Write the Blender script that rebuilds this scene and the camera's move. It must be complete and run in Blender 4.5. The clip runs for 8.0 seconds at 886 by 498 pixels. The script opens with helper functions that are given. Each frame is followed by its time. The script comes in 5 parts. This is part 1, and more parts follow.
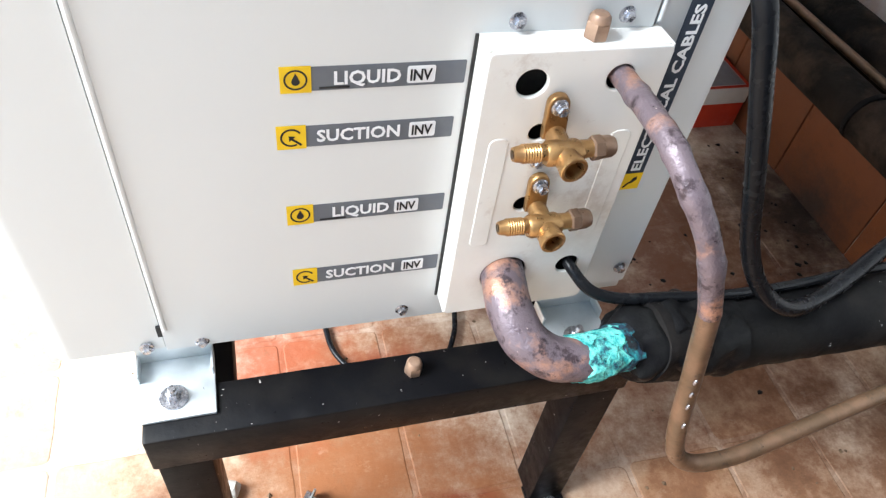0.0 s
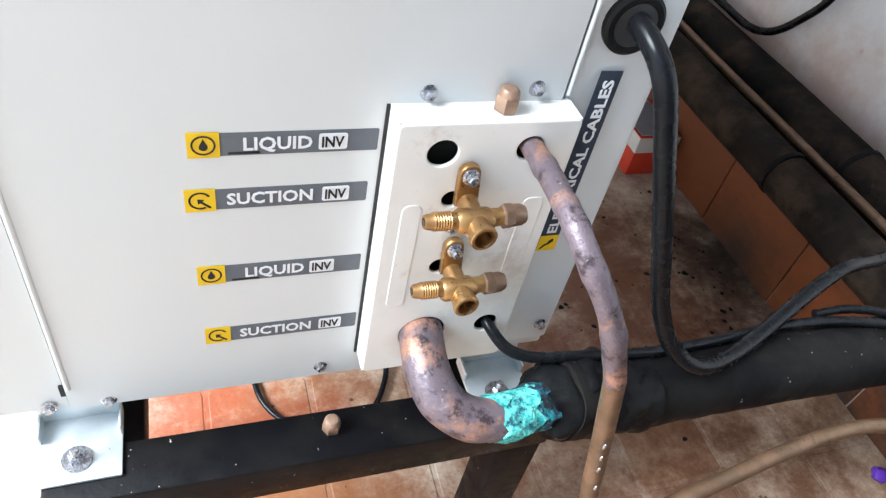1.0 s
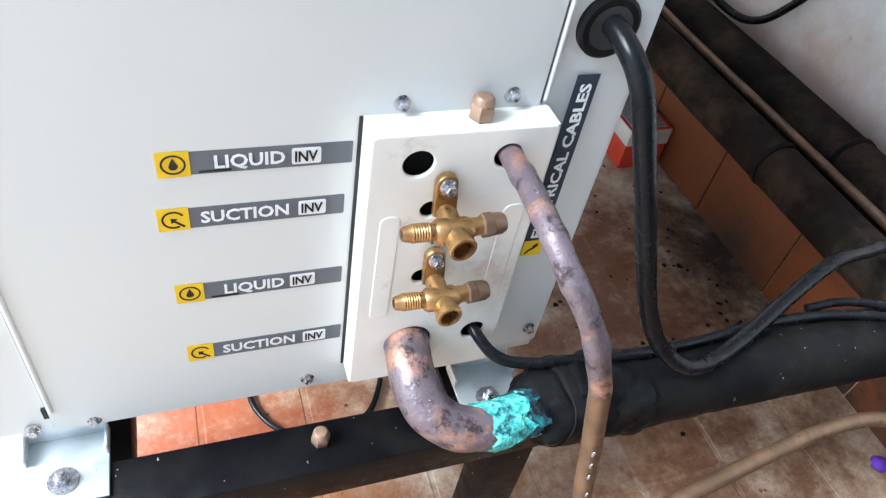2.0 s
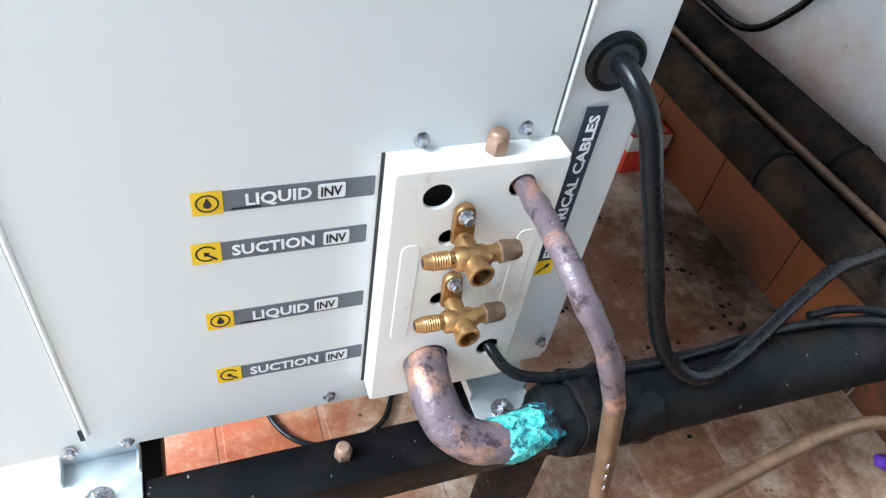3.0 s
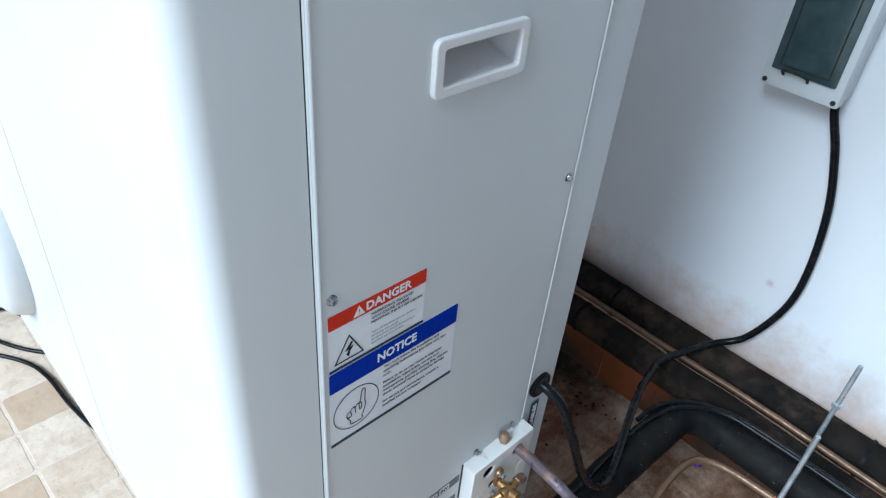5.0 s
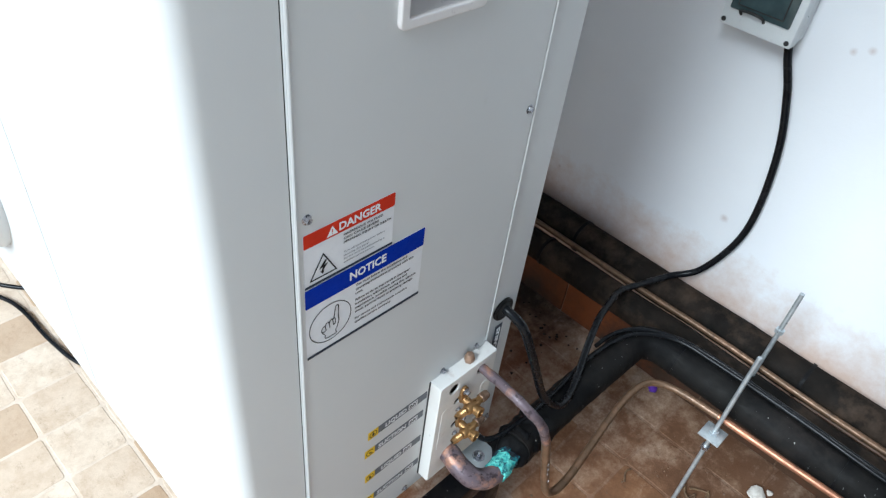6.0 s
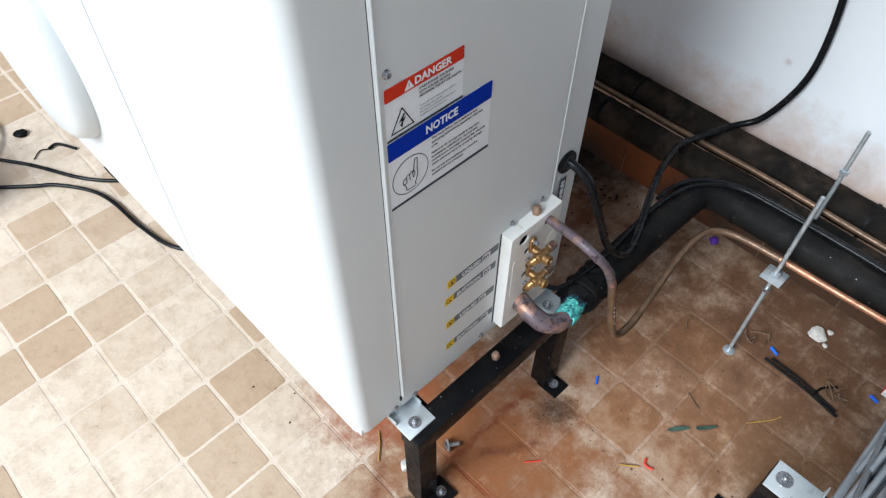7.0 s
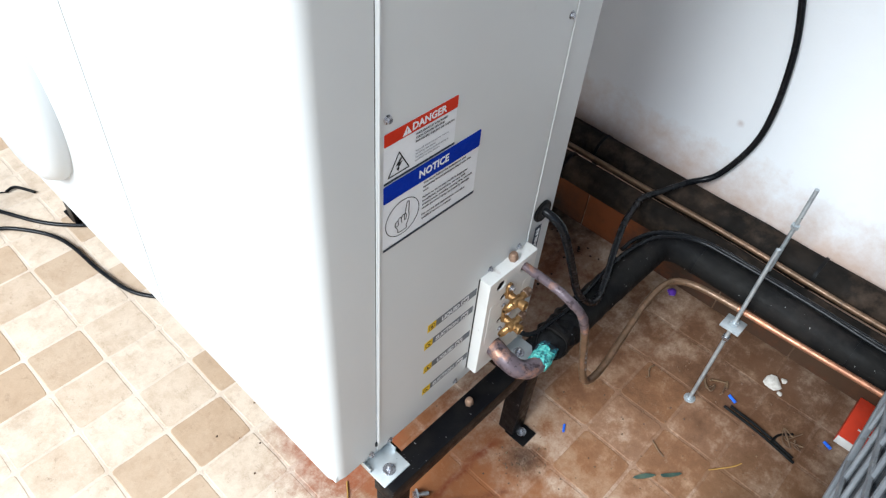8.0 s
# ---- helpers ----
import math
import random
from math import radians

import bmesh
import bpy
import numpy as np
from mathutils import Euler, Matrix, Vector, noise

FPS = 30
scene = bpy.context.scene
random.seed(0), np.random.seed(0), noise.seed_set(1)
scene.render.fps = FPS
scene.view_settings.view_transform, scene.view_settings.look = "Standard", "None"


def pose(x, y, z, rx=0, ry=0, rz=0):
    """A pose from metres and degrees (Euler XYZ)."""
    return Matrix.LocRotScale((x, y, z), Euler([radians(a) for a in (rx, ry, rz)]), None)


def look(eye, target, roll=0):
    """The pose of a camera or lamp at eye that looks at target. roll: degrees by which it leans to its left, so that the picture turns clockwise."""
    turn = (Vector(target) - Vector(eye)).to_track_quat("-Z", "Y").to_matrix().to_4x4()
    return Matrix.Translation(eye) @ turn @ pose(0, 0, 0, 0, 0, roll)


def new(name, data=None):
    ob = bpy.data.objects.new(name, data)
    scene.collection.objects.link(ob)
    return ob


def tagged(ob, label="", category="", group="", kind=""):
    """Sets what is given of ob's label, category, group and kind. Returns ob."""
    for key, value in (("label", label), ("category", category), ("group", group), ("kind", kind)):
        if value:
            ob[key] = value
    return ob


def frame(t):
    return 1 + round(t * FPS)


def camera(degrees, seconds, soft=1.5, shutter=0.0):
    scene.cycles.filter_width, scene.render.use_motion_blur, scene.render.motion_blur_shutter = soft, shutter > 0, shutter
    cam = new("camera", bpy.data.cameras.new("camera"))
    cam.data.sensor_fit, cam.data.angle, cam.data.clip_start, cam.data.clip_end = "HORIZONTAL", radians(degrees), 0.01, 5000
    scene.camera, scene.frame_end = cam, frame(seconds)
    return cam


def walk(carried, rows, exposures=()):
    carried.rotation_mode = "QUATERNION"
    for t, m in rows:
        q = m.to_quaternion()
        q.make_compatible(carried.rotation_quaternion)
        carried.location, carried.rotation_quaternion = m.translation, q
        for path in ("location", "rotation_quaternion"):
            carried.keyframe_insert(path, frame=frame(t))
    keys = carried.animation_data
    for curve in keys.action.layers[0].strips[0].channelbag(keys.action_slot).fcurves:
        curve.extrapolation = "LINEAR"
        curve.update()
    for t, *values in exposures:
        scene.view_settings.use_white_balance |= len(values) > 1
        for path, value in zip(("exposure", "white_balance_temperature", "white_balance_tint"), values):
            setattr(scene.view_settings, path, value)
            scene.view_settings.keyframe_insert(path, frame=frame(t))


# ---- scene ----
cam = camera(64.4, 8.0, soft=1.3)
PATH = [
    (0, (0.1449, -0.3242, 0.7498), (0.6319, 0.9482, -0.7144), 9.14),
    (0.5, (0.1511, -0.3216, 0.7537), (0.7278, 0.9506, -0.6778), 11.56),
    (1, (0.1680, -0.3153, 0.7679), (0.7995, 0.9801, -0.6188), 13.58),
    (1.5, (0.1832, -0.3164, 0.7779), (0.8153, 0.9913, -0.5970), 11.70),
    (1.7, (0.1828, -0.3100, 0.7722), (0.8121, 0.9741, -0.6261), 12.07),
    (3, (0.1671, -0.3059, 0.7973), (0.7960, 0.9752, -0.6040), 10.84),
    (3.5, (0.0932, -0.3087, 0.8943), (0.6983, 0.9291, -0.5553), 12.18),
    (3.8, (0.0210, -0.3112, 0.9837), (0.6363, 0.9672, -0.4259), 10.90),
    (4, (-0.0340, -0.3098, 1.0483), (0.6117, 0.9548, -0.3603), 8.79),
    (4.2, (-0.0761, -0.3183, 1.1140), (0.7346, 0.9123, -0.2381), 8.03),
    (4.5, (-0.1014, -0.3367, 1.2147), (0.9479, 0.8365, -0.0192), 8.55),
    (4.7, (-0.1231, -0.3337, 1.2553), (0.9930, 0.8115, 0.0542), 6.73),
    (5.8, (-0.1759, -0.3612, 1.3058), (1.0114, 0.6522, 0.0555), 6.86),
    (5.9, (-0.1724, -0.3633, 1.3003), (1.0086, 0.6019, 0.0065), 8.48),
    (6, (-0.1803, -0.3747, 1.3004), (0.9637, 0.5983, -0.0204), 7.68),
    (6.3, (-0.2101, -0.3851, 1.3077), (0.7752, 0.6190, -0.1139), 3.88),
    (6.5, (-0.2272, -0.3939, 1.3141), (0.7076, 0.6265, -0.1299), 2.20),
    (7, (-0.2390, -0.4031, 1.3121), (0.6395, 0.4946, -0.2443), 0.42),
    (7.5, (-0.2597, -0.3883, 1.3080), (0.6897, 0.4054, -0.2632), 4.63),
    (8, (-0.2869, -0.3893, 1.3167), (0.7735, 0.4921, -0.1320), 5.50),
]
EXPOSURES = [(0.0, 0.95, 5950, 5), (1.5, 0.98, 5650, 3), (3.0, 0.9, 5500, 1), (3.5, 0.3, 5350, 0), (4.0, -0.21, 5300, 0), (4.5, -0.28, 5150, 0), (4.7, -0.28, 5150, 0), (5.8, 0.0, 5550, 1), (6.5, -0.35, 5750, 3), (7.0, -0.25, 5800, 4), (8.0, -0.02, 5850, 4)]
walk(cam, [(t, look(eye, target, roll)) for t, eye, target, roll in PATH], EXPOSURES)

# world and light; the roof edge sets how far an added slab cuts the sky
SUN_UP, SUN_FROM, SHADE_ROOF_X = 42, (-1.0, 0.05), -0.7
world = bpy.data.worlds.new("world")
scene.world = world
world.use_nodes = True
sky = world.node_tree.nodes.new("ShaderNodeTexSky")
sky.sky_type = "NISHITA"
sky.sun_disc = False
sky.sun_elevation = radians(SUN_UP)
sky.sun_rotation = math.atan2(SUN_FROM[0], SUN_FROM[1])
background = world.node_tree.nodes["Background"]
background.inputs["Strength"].default_value = 0.15
world.node_tree.links.new(sky.outputs["Color"], background.inputs["Color"])
sun = new("sun", bpy.data.lights.new("sun", "SUN"))
sun.data.energy, sun.data.angle, sun.data.color = 6.2, radians(32), (1.0, 0.99, 0.97)
sun.matrix_world = look((SUN_FROM[0], SUN_FROM[1], math.tan(radians(SUN_UP)) * math.hypot(*SUN_FROM)), (0, 0, 0))

# ---------------------------------------------------------------- materials
def node_mat(name):
    m = bpy.data.materials.new(name)
    m.use_nodes = True
    return m, m.node_tree.nodes, m.node_tree.links, m.node_tree.nodes["Principled BSDF"]


def noise_at(nodes, links, scale, detail=4.0, rough=0.6, squash=(1, 1, 1)):
    geo = nodes.new("ShaderNodeNewGeometry")
    mp = nodes.new("ShaderNodeMapping")
    mp.inputs["Scale"].default_value = squash
    links.new(geo.outputs["Position"], mp.inputs["Vector"])
    n = nodes.new("ShaderNodeTexNoise")
    n.inputs["Scale"].default_value, n.inputs["Detail"].default_value, n.inputs["Roughness"].default_value = scale, detail, rough
    links.new(mp.outputs["Vector"], n.inputs["Vector"])
    return n.outputs["Fac"]


def ramp(nodes, links, fac, lo, hi):
    r = nodes.new("ShaderNodeMapRange")
    r.inputs["From Min"].default_value, r.inputs["From Max"].default_value = lo, hi
    links.new(fac, r.inputs["Value"])
    return r.outputs["Result"]


def mix(nodes, links, fac, a, b):
    m = nodes.new("ShaderNodeMix")
    m.data_type = "RGBA"
    links.new(fac, m.inputs["Factor"])
    for value, socket in ((a, m.inputs["A"]), (b, m.inputs["B"])):
        if isinstance(value, tuple):
            socket.default_value = (*value, 1)
        else:
            links.new(value, socket)
    return m.outputs["Result"]


def surface(name, base, second, scale=8.0, span=(0.4, 0.65), dirt=None, dirt_scale=30.0, dirt_span=(0.58, 0.72),
            rough=0.5, rough_spread=0.15, metal=0.0, bump=0.1, bump_scale=120.0, depth=0.001, spec=0.5, squash=(1, 1, 1), fleck=None):
    m, nodes, links, b = node_mat(name)
    color = mix(nodes, links, ramp(nodes, links, noise_at(nodes, links, scale, 5, 0.6, squash), *span), base, second)
    if dirt:
        color = mix(nodes, links, ramp(nodes, links, noise_at(nodes, links, dirt_scale, 6, 0.7), *dirt_span), color, dirt)
    if fleck:
        color = mix(nodes, links, ramp(nodes, links, noise_at(nodes, links, 210, 3, 0.5), 0.735, 0.75), color, fleck)
    links.new(color, b.inputs["Base Color"])
    r = ramp(nodes, links, noise_at(nodes, links, scale * 3, 4), 0.3, 0.7)
    rr = nodes.new("ShaderNodeMapRange")
    rr.inputs["To Min"].default_value, rr.inputs["To Max"].default_value = max(rough - rough_spread, 0.03), min(rough + rough_spread, 1)
    links.new(r, rr.inputs["Value"])
    links.new(rr.outputs["Result"], b.inputs["Roughness"])
    b.inputs["Metallic"].default_value = metal
    b.inputs["Specular IOR Level"].default_value = spec
    if bump:
        bp = nodes.new("ShaderNodeBump")
        bp.inputs["Strength"].default_value, bp.inputs["Distance"].default_value = bump, depth
        links.new(noise_at(nodes, links, bump_scale, 5, 0.65), bp.inputs["Height"])
        links.new(bp.outputs["Normal"], b.inputs["Normal"])
    return m


M_PANEL = surface("powder_coated_sheet", (0.60, 0.615, 0.615), (0.625, 0.635, 0.63), 3, dirt=(0.5, 0.51, 0.5), dirt_scale=9, dirt_span=(0.68, 0.85),
                  rough=0.42, rough_spread=0.06, bump=0.06, bump_scale=900, depth=0.0004)
M_PLATE = surface("plate_enamel", (0.76, 0.75, 0.72), (0.68, 0.66, 0.63), 14, (0.5, 0.75), (0.42, 0.33, 0.27), 18, (0.58, 0.78),
                  rough=0.35, rough_spread=0.08, bump=0.05, bump_scale=700, depth=0.0004)
# Near black, for painted shade in gaps and holes and for dark plastic parts.
M_DARK = surface("dark_parts_and_shade", (0.012, 0.012, 0.012), (0.03, 0.03, 0.03), 20, rough=0.8)
M_STEEL_BLACK = surface("black_gloss_paint_on_steel", (0.004, 0.004, 0.005), (0.01, 0.009, 0.0085), 25, (0.45, 0.7), (0.2, 0.17, 0.15), 110, (0.74, 0.82),
                        rough=0.4, rough_spread=0.14, spec=0.09, fleck=(0.45, 0.42, 0.4), bump=0.25, bump_scale=90, depth=0.0015)
M_GALV = surface("galvanised_steel", (0.55, 0.6, 0.62), (0.68, 0.72, 0.74), 22, dirt=(0.25, 0.22, 0.2), dirt_scale=70, dirt_span=(0.68, 0.8),
                 rough=0.42, metal=0.55, bump=0.1, bump_scale=150, depth=0.0006)
M_ZINC = surface("zinc_screw", (0.46, 0.46, 0.49), (0.33, 0.33, 0.36), 160, rough=0.28, metal=0.9, bump=0.1, bump_scale=600, depth=0.0003)
M_ROD = surface("zinc_rod", (0.5, 0.54, 0.56), (0.36, 0.39, 0.42), 60, rough=0.4, metal=0.6, bump=0.1, bump_scale=500, depth=0.0003)
M_BRASS = surface("brass", (0.44, 0.265, 0.108), (0.29, 0.165, 0.07), 60, rough=0.36, metal=0.85, dirt=(0.3, 0.19, 0.1), dirt_scale=90, bump=0.15, bump_scale=400, depth=0.0004)
M_BRASS_DULL = surface("tarnished_brass", (0.36, 0.235, 0.16), (0.26, 0.165, 0.115), 70, rough=0.45, metal=0.4, bump=0.15, bump_scale=400, depth=0.0004)
M_BRONZE = surface("dark_bronze_cap", (0.15, 0.092, 0.06), (0.21, 0.135, 0.09), 80, rough=0.42, metal=0.5, bump=0.15, bump_scale=400, depth=0.0004)
# Brass darkened to carry the shade inside the ports.
M_BRASS_HOLE = surface("brass_bore_shaded", (0.1, 0.055, 0.02), (0.05, 0.03, 0.012), 80, rough=0.35, metal=0.9)
M_COPPER_BURNT = surface("heat_stained_copper", (0.14, 0.108, 0.124), (0.36, 0.19, 0.13), 38, (0.5, 0.64), (0.045, 0.03, 0.036), 70, (0.53, 0.62),
                         rough=0.4, metal=0.35, fleck=(0.5, 0.4, 0.36), bump=0.6, bump_scale=190, depth=0.0018)
M_COPPER_BROWN = surface("brown_aged_copper", (0.115, 0.07, 0.04), (0.17, 0.098, 0.058), 45, (0.42, 0.62), (0.05, 0.032, 0.024), 80, (0.56, 0.68), rough=0.42, metal=0.4, bump=0.2, bump_scale=200, depth=0.0006)
M_COPPER_NEW = surface("bright_copper", (0.44, 0.2, 0.115), (0.3, 0.14, 0.085), 26, rough=0.42, metal=0.6, dirt=(0.13, 0.075, 0.05), dirt_scale=17, dirt_span=(0.48, 0.66), bump=0.08, bump_scale=200)
M_TEAL = surface("copper_verdigris", (0.02, 0.30, 0.30), (0.2, 0.68, 0.6), 190, (0.38, 0.62), (0.006, 0.035, 0.075), 48, (0.53, 0.62),
                 rough=0.85, bump=1.0, bump_scale=350, depth=0.003)
M_PATINA = surface("dark_blue_patina", (0.006, 0.03, 0.06), (0.02, 0.22, 0.24), 150, (0.48, 0.64), (0.004, 0.006, 0.01), 60, (0.5, 0.56), rough=0.8, bump=0.8, bump_scale=300, depth=0.002)
M_FOAM = surface("dusty_black_insulation", (0.005, 0.005, 0.0055), (0.011, 0.0105, 0.01), 16, dirt=(0.024, 0.02, 0.018), dirt_scale=9, dirt_span=(0.52, 0.8),
                 rough=0.65, spec=0.09, fleck=(0.5, 0.5, 0.48), bump=0.5, bump_scale=140, depth=0.0015)
M_FOAM_BROWN = surface("brown_dusty_insulation", (0.006, 0.0055, 0.005), (0.016, 0.012, 0.0095), 12, dirt=(0.06, 0.041, 0.029), dirt_scale=11, dirt_span=(0.47, 0.74),
                       rough=0.8, spec=0.1, bump=0.6, bump_scale=120, depth=0.002)
M_TAPE = surface("black_tape", (0.004, 0.004, 0.005), (0.009, 0.009, 0.009), 40, rough=0.5, spec=0.08, bump=0.6, bump_scale=80, depth=0.002)
M_CABLE = surface("black_cable_sheath", (0.005, 0.0055, 0.007), (0.009, 0.0095, 0.011), 20, dirt=(0.14, 0.14, 0.14), dirt_scale=180, dirt_span=(0.75, 0.78),
                  rough=0.26, rough_spread=0.05, spec=0.16, bump=0.08, bump_scale=200, depth=0.0005)
M_RUBBER = surface("rubber", (0.005, 0.005, 0.005), (0.01, 0.01, 0.01), 60, rough=0.5, spec=0.12)
M_YELLOW = surface("label_yellow", (0.78, 0.52, 0.02), (0.72, 0.47, 0.02), 60, rough=0.45, bump=0, spec=0.12)
M_GREY = surface("label_grey", (0.125, 0.135, 0.155), (0.14, 0.15, 0.165), 60, rough=0.42, bump=0, spec=0.12)
M_NAVY = surface("label_navy", (0.035, 0.045, 0.065), (0.05, 0.06, 0.08), 60, rough=0.4, bump=0, spec=0.12)
M_LABEL = surface("label_white", (0.76, 0.77, 0.79), (0.72, 0.73, 0.75), 60, rough=0.4, bump=0, spec=0.12)
M_INK = surface("ink", (0.018, 0.018, 0.02), (0.03, 0.03, 0.03), 60, rough=0.5, bump=0, spec=0.12)
M_INK_PALE = surface("pale_ink", (0.3, 0.31, 0.33), (0.34, 0.35, 0.37), 60, rough=0.5, bump=0, spec=0.12)
M_RED = surface("label_red", (0.55, 0.035, 0.012), (0.5, 0.03, 0.012), 60, rough=0.42, bump=0, spec=0.12)
M_BLUE = surface("label_blue", (0.005, 0.03, 0.34), (0.005, 0.027, 0.3), 60, rough=0.42, bump=0, spec=0.06)
M_HANDLE = surface("warm_white_plastic", (0.7, 0.68, 0.67), (0.74, 0.72, 0.71), 20, rough=0.38, bump=0.03)
M_BOXPLASTIC = surface("pale_grey_plastic", (0.6, 0.63, 0.64), (0.64, 0.66, 0.67), 20, rough=0.4, bump=0.03)
M_SMOKED = surface("smoked_cover", (0.03, 0.05, 0.055), (0.05, 0.08, 0.085), 18, rough=0.12, rough_spread=0.05, bump=0.05, bump_scale=30)
M_TOOLRED = surface("red_painted_casting", (0.62, 0.045, 0.02), (0.5, 0.035, 0.02), 12, rough=0.35, bump=0.1)
M_CARDRED = surface("red_printed_card", (0.62, 0.05, 0.02), (0.55, 0.045, 0.02), 30, rough=0.5, bump=0.05)
M_CARDWHITE = surface("white_card", (0.7, 0.68, 0.66), (0.62, 0.6, 0.57), 30, rough=0.6, bump=0.05)
M_MOTOR = surface("grey_motor", (0.35, 0.37, 0.39), (0.28, 0.3, 0.32), 20, rough=0.45, bump=0.1)
M_LEAF = surface("dry_dark_leaf", (0.03, 0.06, 0.05), (0.06, 0.09, 0.06), 60, rough=0.6)
M_TWIG = surface("brown_scrap", (0.09, 0.05, 0.03), (0.16, 0.1, 0.05), 60, rough=0.8)
M_PLASTER = surface("plaster_crumb", (0.55, 0.52, 0.48), (0.38, 0.34, 0.3), 80, rough=0.9, bump=0.5)
M_BLUEBIT = surface("blue_plastic", (0.02, 0.12, 0.65), (0.02, 0.1, 0.5), 60, rough=0.4)
M_PURPLE = surface("purple_plastic", (0.1, 0.03, 0.32), (0.07, 0.025, 0.24), 60, rough=0.4)
M_STRAW = surface("yellow_wire", (0.42, 0.24, 0.05), (0.3, 0.17, 0.04), 60, rough=0.5)
M_REDWIRE = surface("red_wire", (0.6, 0.04, 0.02), (0.5, 0.04, 0.02), 60, rough=0.5)
M_COIL = surface("dark_fins", (0.008, 0.013, 0.018), (0.016, 0.024, 0.032), 30, rough=0.4, bump=0.4, bump_scale=300, squash=(1, 1, 0.1))
M_LATTICE = surface("lattice_grey", (0.2, 0.215, 0.235), (0.27, 0.285, 0.3), 20, dirt=(0.13, 0.12, 0.11), dirt_scale=35, rough=0.5, bump=0.05)


def stain(nodes, links, at, reach, hold=0.8):
    """A patch with a ragged edge round a place, for stains and for painted floor shade."""
    geo = nodes.new("ShaderNodeNewGeometry")
    far = nodes.new("ShaderNodeVectorMath")
    far.operation = "DISTANCE"
    links.new(geo.outputs["Position"], far.inputs[0])
    far.inputs[1].default_value = at
    add = nodes.new("ShaderNodeMath")
    add.operation = "MULTIPLY_ADD"
    links.new(noise_at(nodes, links, 13, 9, 0.75), add.inputs[0])
    add.inputs[1].default_value = reach * 1.7
    links.new(far.outputs["Value"], add.inputs[2])
    r = nodes.new("ShaderNodeMapRange")
    r.inputs["From Min"].default_value, r.inputs["From Max"].default_value = reach * 1.75, reach * 1.0
    r.inputs["To Max"].default_value = hold
    links.new(add.outputs[0], r.inputs["Value"])
    return r.outputs["Result"]


def spill(m, at, reach, tint, hold):
    """Adds a ragged stain to a finished material."""
    nodes, links = m.node_tree.nodes, m.node_tree.links
    base = nodes["Principled BSDF"].inputs["Base Color"]
    under = base.links[0].from_socket
    links.new(mix(nodes, links, stain(nodes, links, at, reach, hold), under, tint), base)


spill(M_PLATE, (0.366, -0.022, 0.42), 0.05, (0.3, 0.25, 0.22), 0.5)
spill(M_PLATE, (0.311, -0.022, 0.36), 0.03, (0.36, 0.28, 0.22), 0.5)


def streak(nodes, links, a, b, wide):
    """A ragged run of rust from place a to place b on the floor; 1 on it, 0 off it."""
    geo = nodes.new("ShaderNodeNewGeometry")
    mp = nodes.new("ShaderNodeMapping")
    mp.vector_type = "TEXTURE"
    mp.inputs["Location"].default_value = (a[0], a[1], 0)
    mp.inputs["Rotation"].default_value = (0, 0, math.atan2(b[1] - a[1], b[0] - a[0]))
    links.new(geo.outputs["Position"], mp.inputs["Vector"])
    sep = nodes.new("ShaderNodeSeparateXYZ")
    links.new(mp.outputs["Vector"], sep.inputs["Vector"])

    def calc(op, u, v):
        n = nodes.new("ShaderNodeMath")
        n.operation = op
        for k, q in enumerate((u, v)):
            if isinstance(q, float):
                n.inputs[k].default_value = q
            else:
                links.new(q, n.inputs[k])
        return n.outputs[0]

    bent = calc("ADD", sep.outputs["Y"], calc("MULTIPLY", calc("SUBTRACT", noise_at(nodes, links, 16, 7, 0.65), 0.5), 0.035))
    across = ramp(nodes, links, calc("ABSOLUTE", bent, 0.0), wide, wide * 0.15)
    length = math.hypot(b[0] - a[0], b[1] - a[1])
    along = calc("ABSOLUTE", calc("SUBTRACT", sep.outputs["X"], length / 2), 0.0)
    ends = ramp(nodes, links, along, length * 0.56, length * 0.4)
    patchy = ramp(nodes, links, noise_at(nodes, links, 55, 6, 0.7), 0.3, 0.56)
    return calc("MULTIPLY", calc("MULTIPLY", across, ends), calc("MULTIPLY", patchy, 0.95))


# Rust and dirt; those behind the unit and by the pipes also carry painted shade.
STAINS_AND_SHADE = (((0.2, -0.1, 0), 0.3, (0.16, 0.06, 0.025)), ((0.24, 0.12, 0), 0.22, (0.22, 0.075, 0.028)), ((0.6896, -0.2625, 0), 1.0, (0.205, 0.085, 0.033)), ((0.2066, -0.0525, 0), 0.30, (0.24, 0.088, 0.03)), ((0.1278, 0.1785, 0), 0.16, (0.3, 0.075, 0.03)),
          ((0.7316, 0.315, 0), 0.5, (0.13, 0.042, 0.018)), ((0.9416, -0.378, 0), 0.55, (0.08, 0.038, 0.02)), ((1.0151, 0.315, 0), 0.2, (0.03, 0.022, 0.018)),
          ((0.3746, -0.105, 0), 0.06, (0.05, 0.025, 0.015)), ((0.5741, -0.546, 0), 0.22, (0.16, 0.085, 0.04)))
# Black grime at the skirting foot, plus the pipes' shadow painted in at y < 0.
GRIME_AND_SHADE = (((1.02, -0.1, 0.1), 0.26, (0.034, 0.024, 0.018)), ((1.02, -0.35, 0.08), 0.55, (0.034, 0.024, 0.018)), ((1.0151, 0.315, 0), 0.14, (0.03, 0.022, 0.018)), ((1.0151, 0.0525, 0), 0.1, (0.03, 0.022, 0.018)), ((1.0151, 0.651, 0), 0.12, (0.03, 0.022, 0.018)), ((1.0204, -0.5775, 0.1), 0.62, (0.07, 0.038, 0.022)))


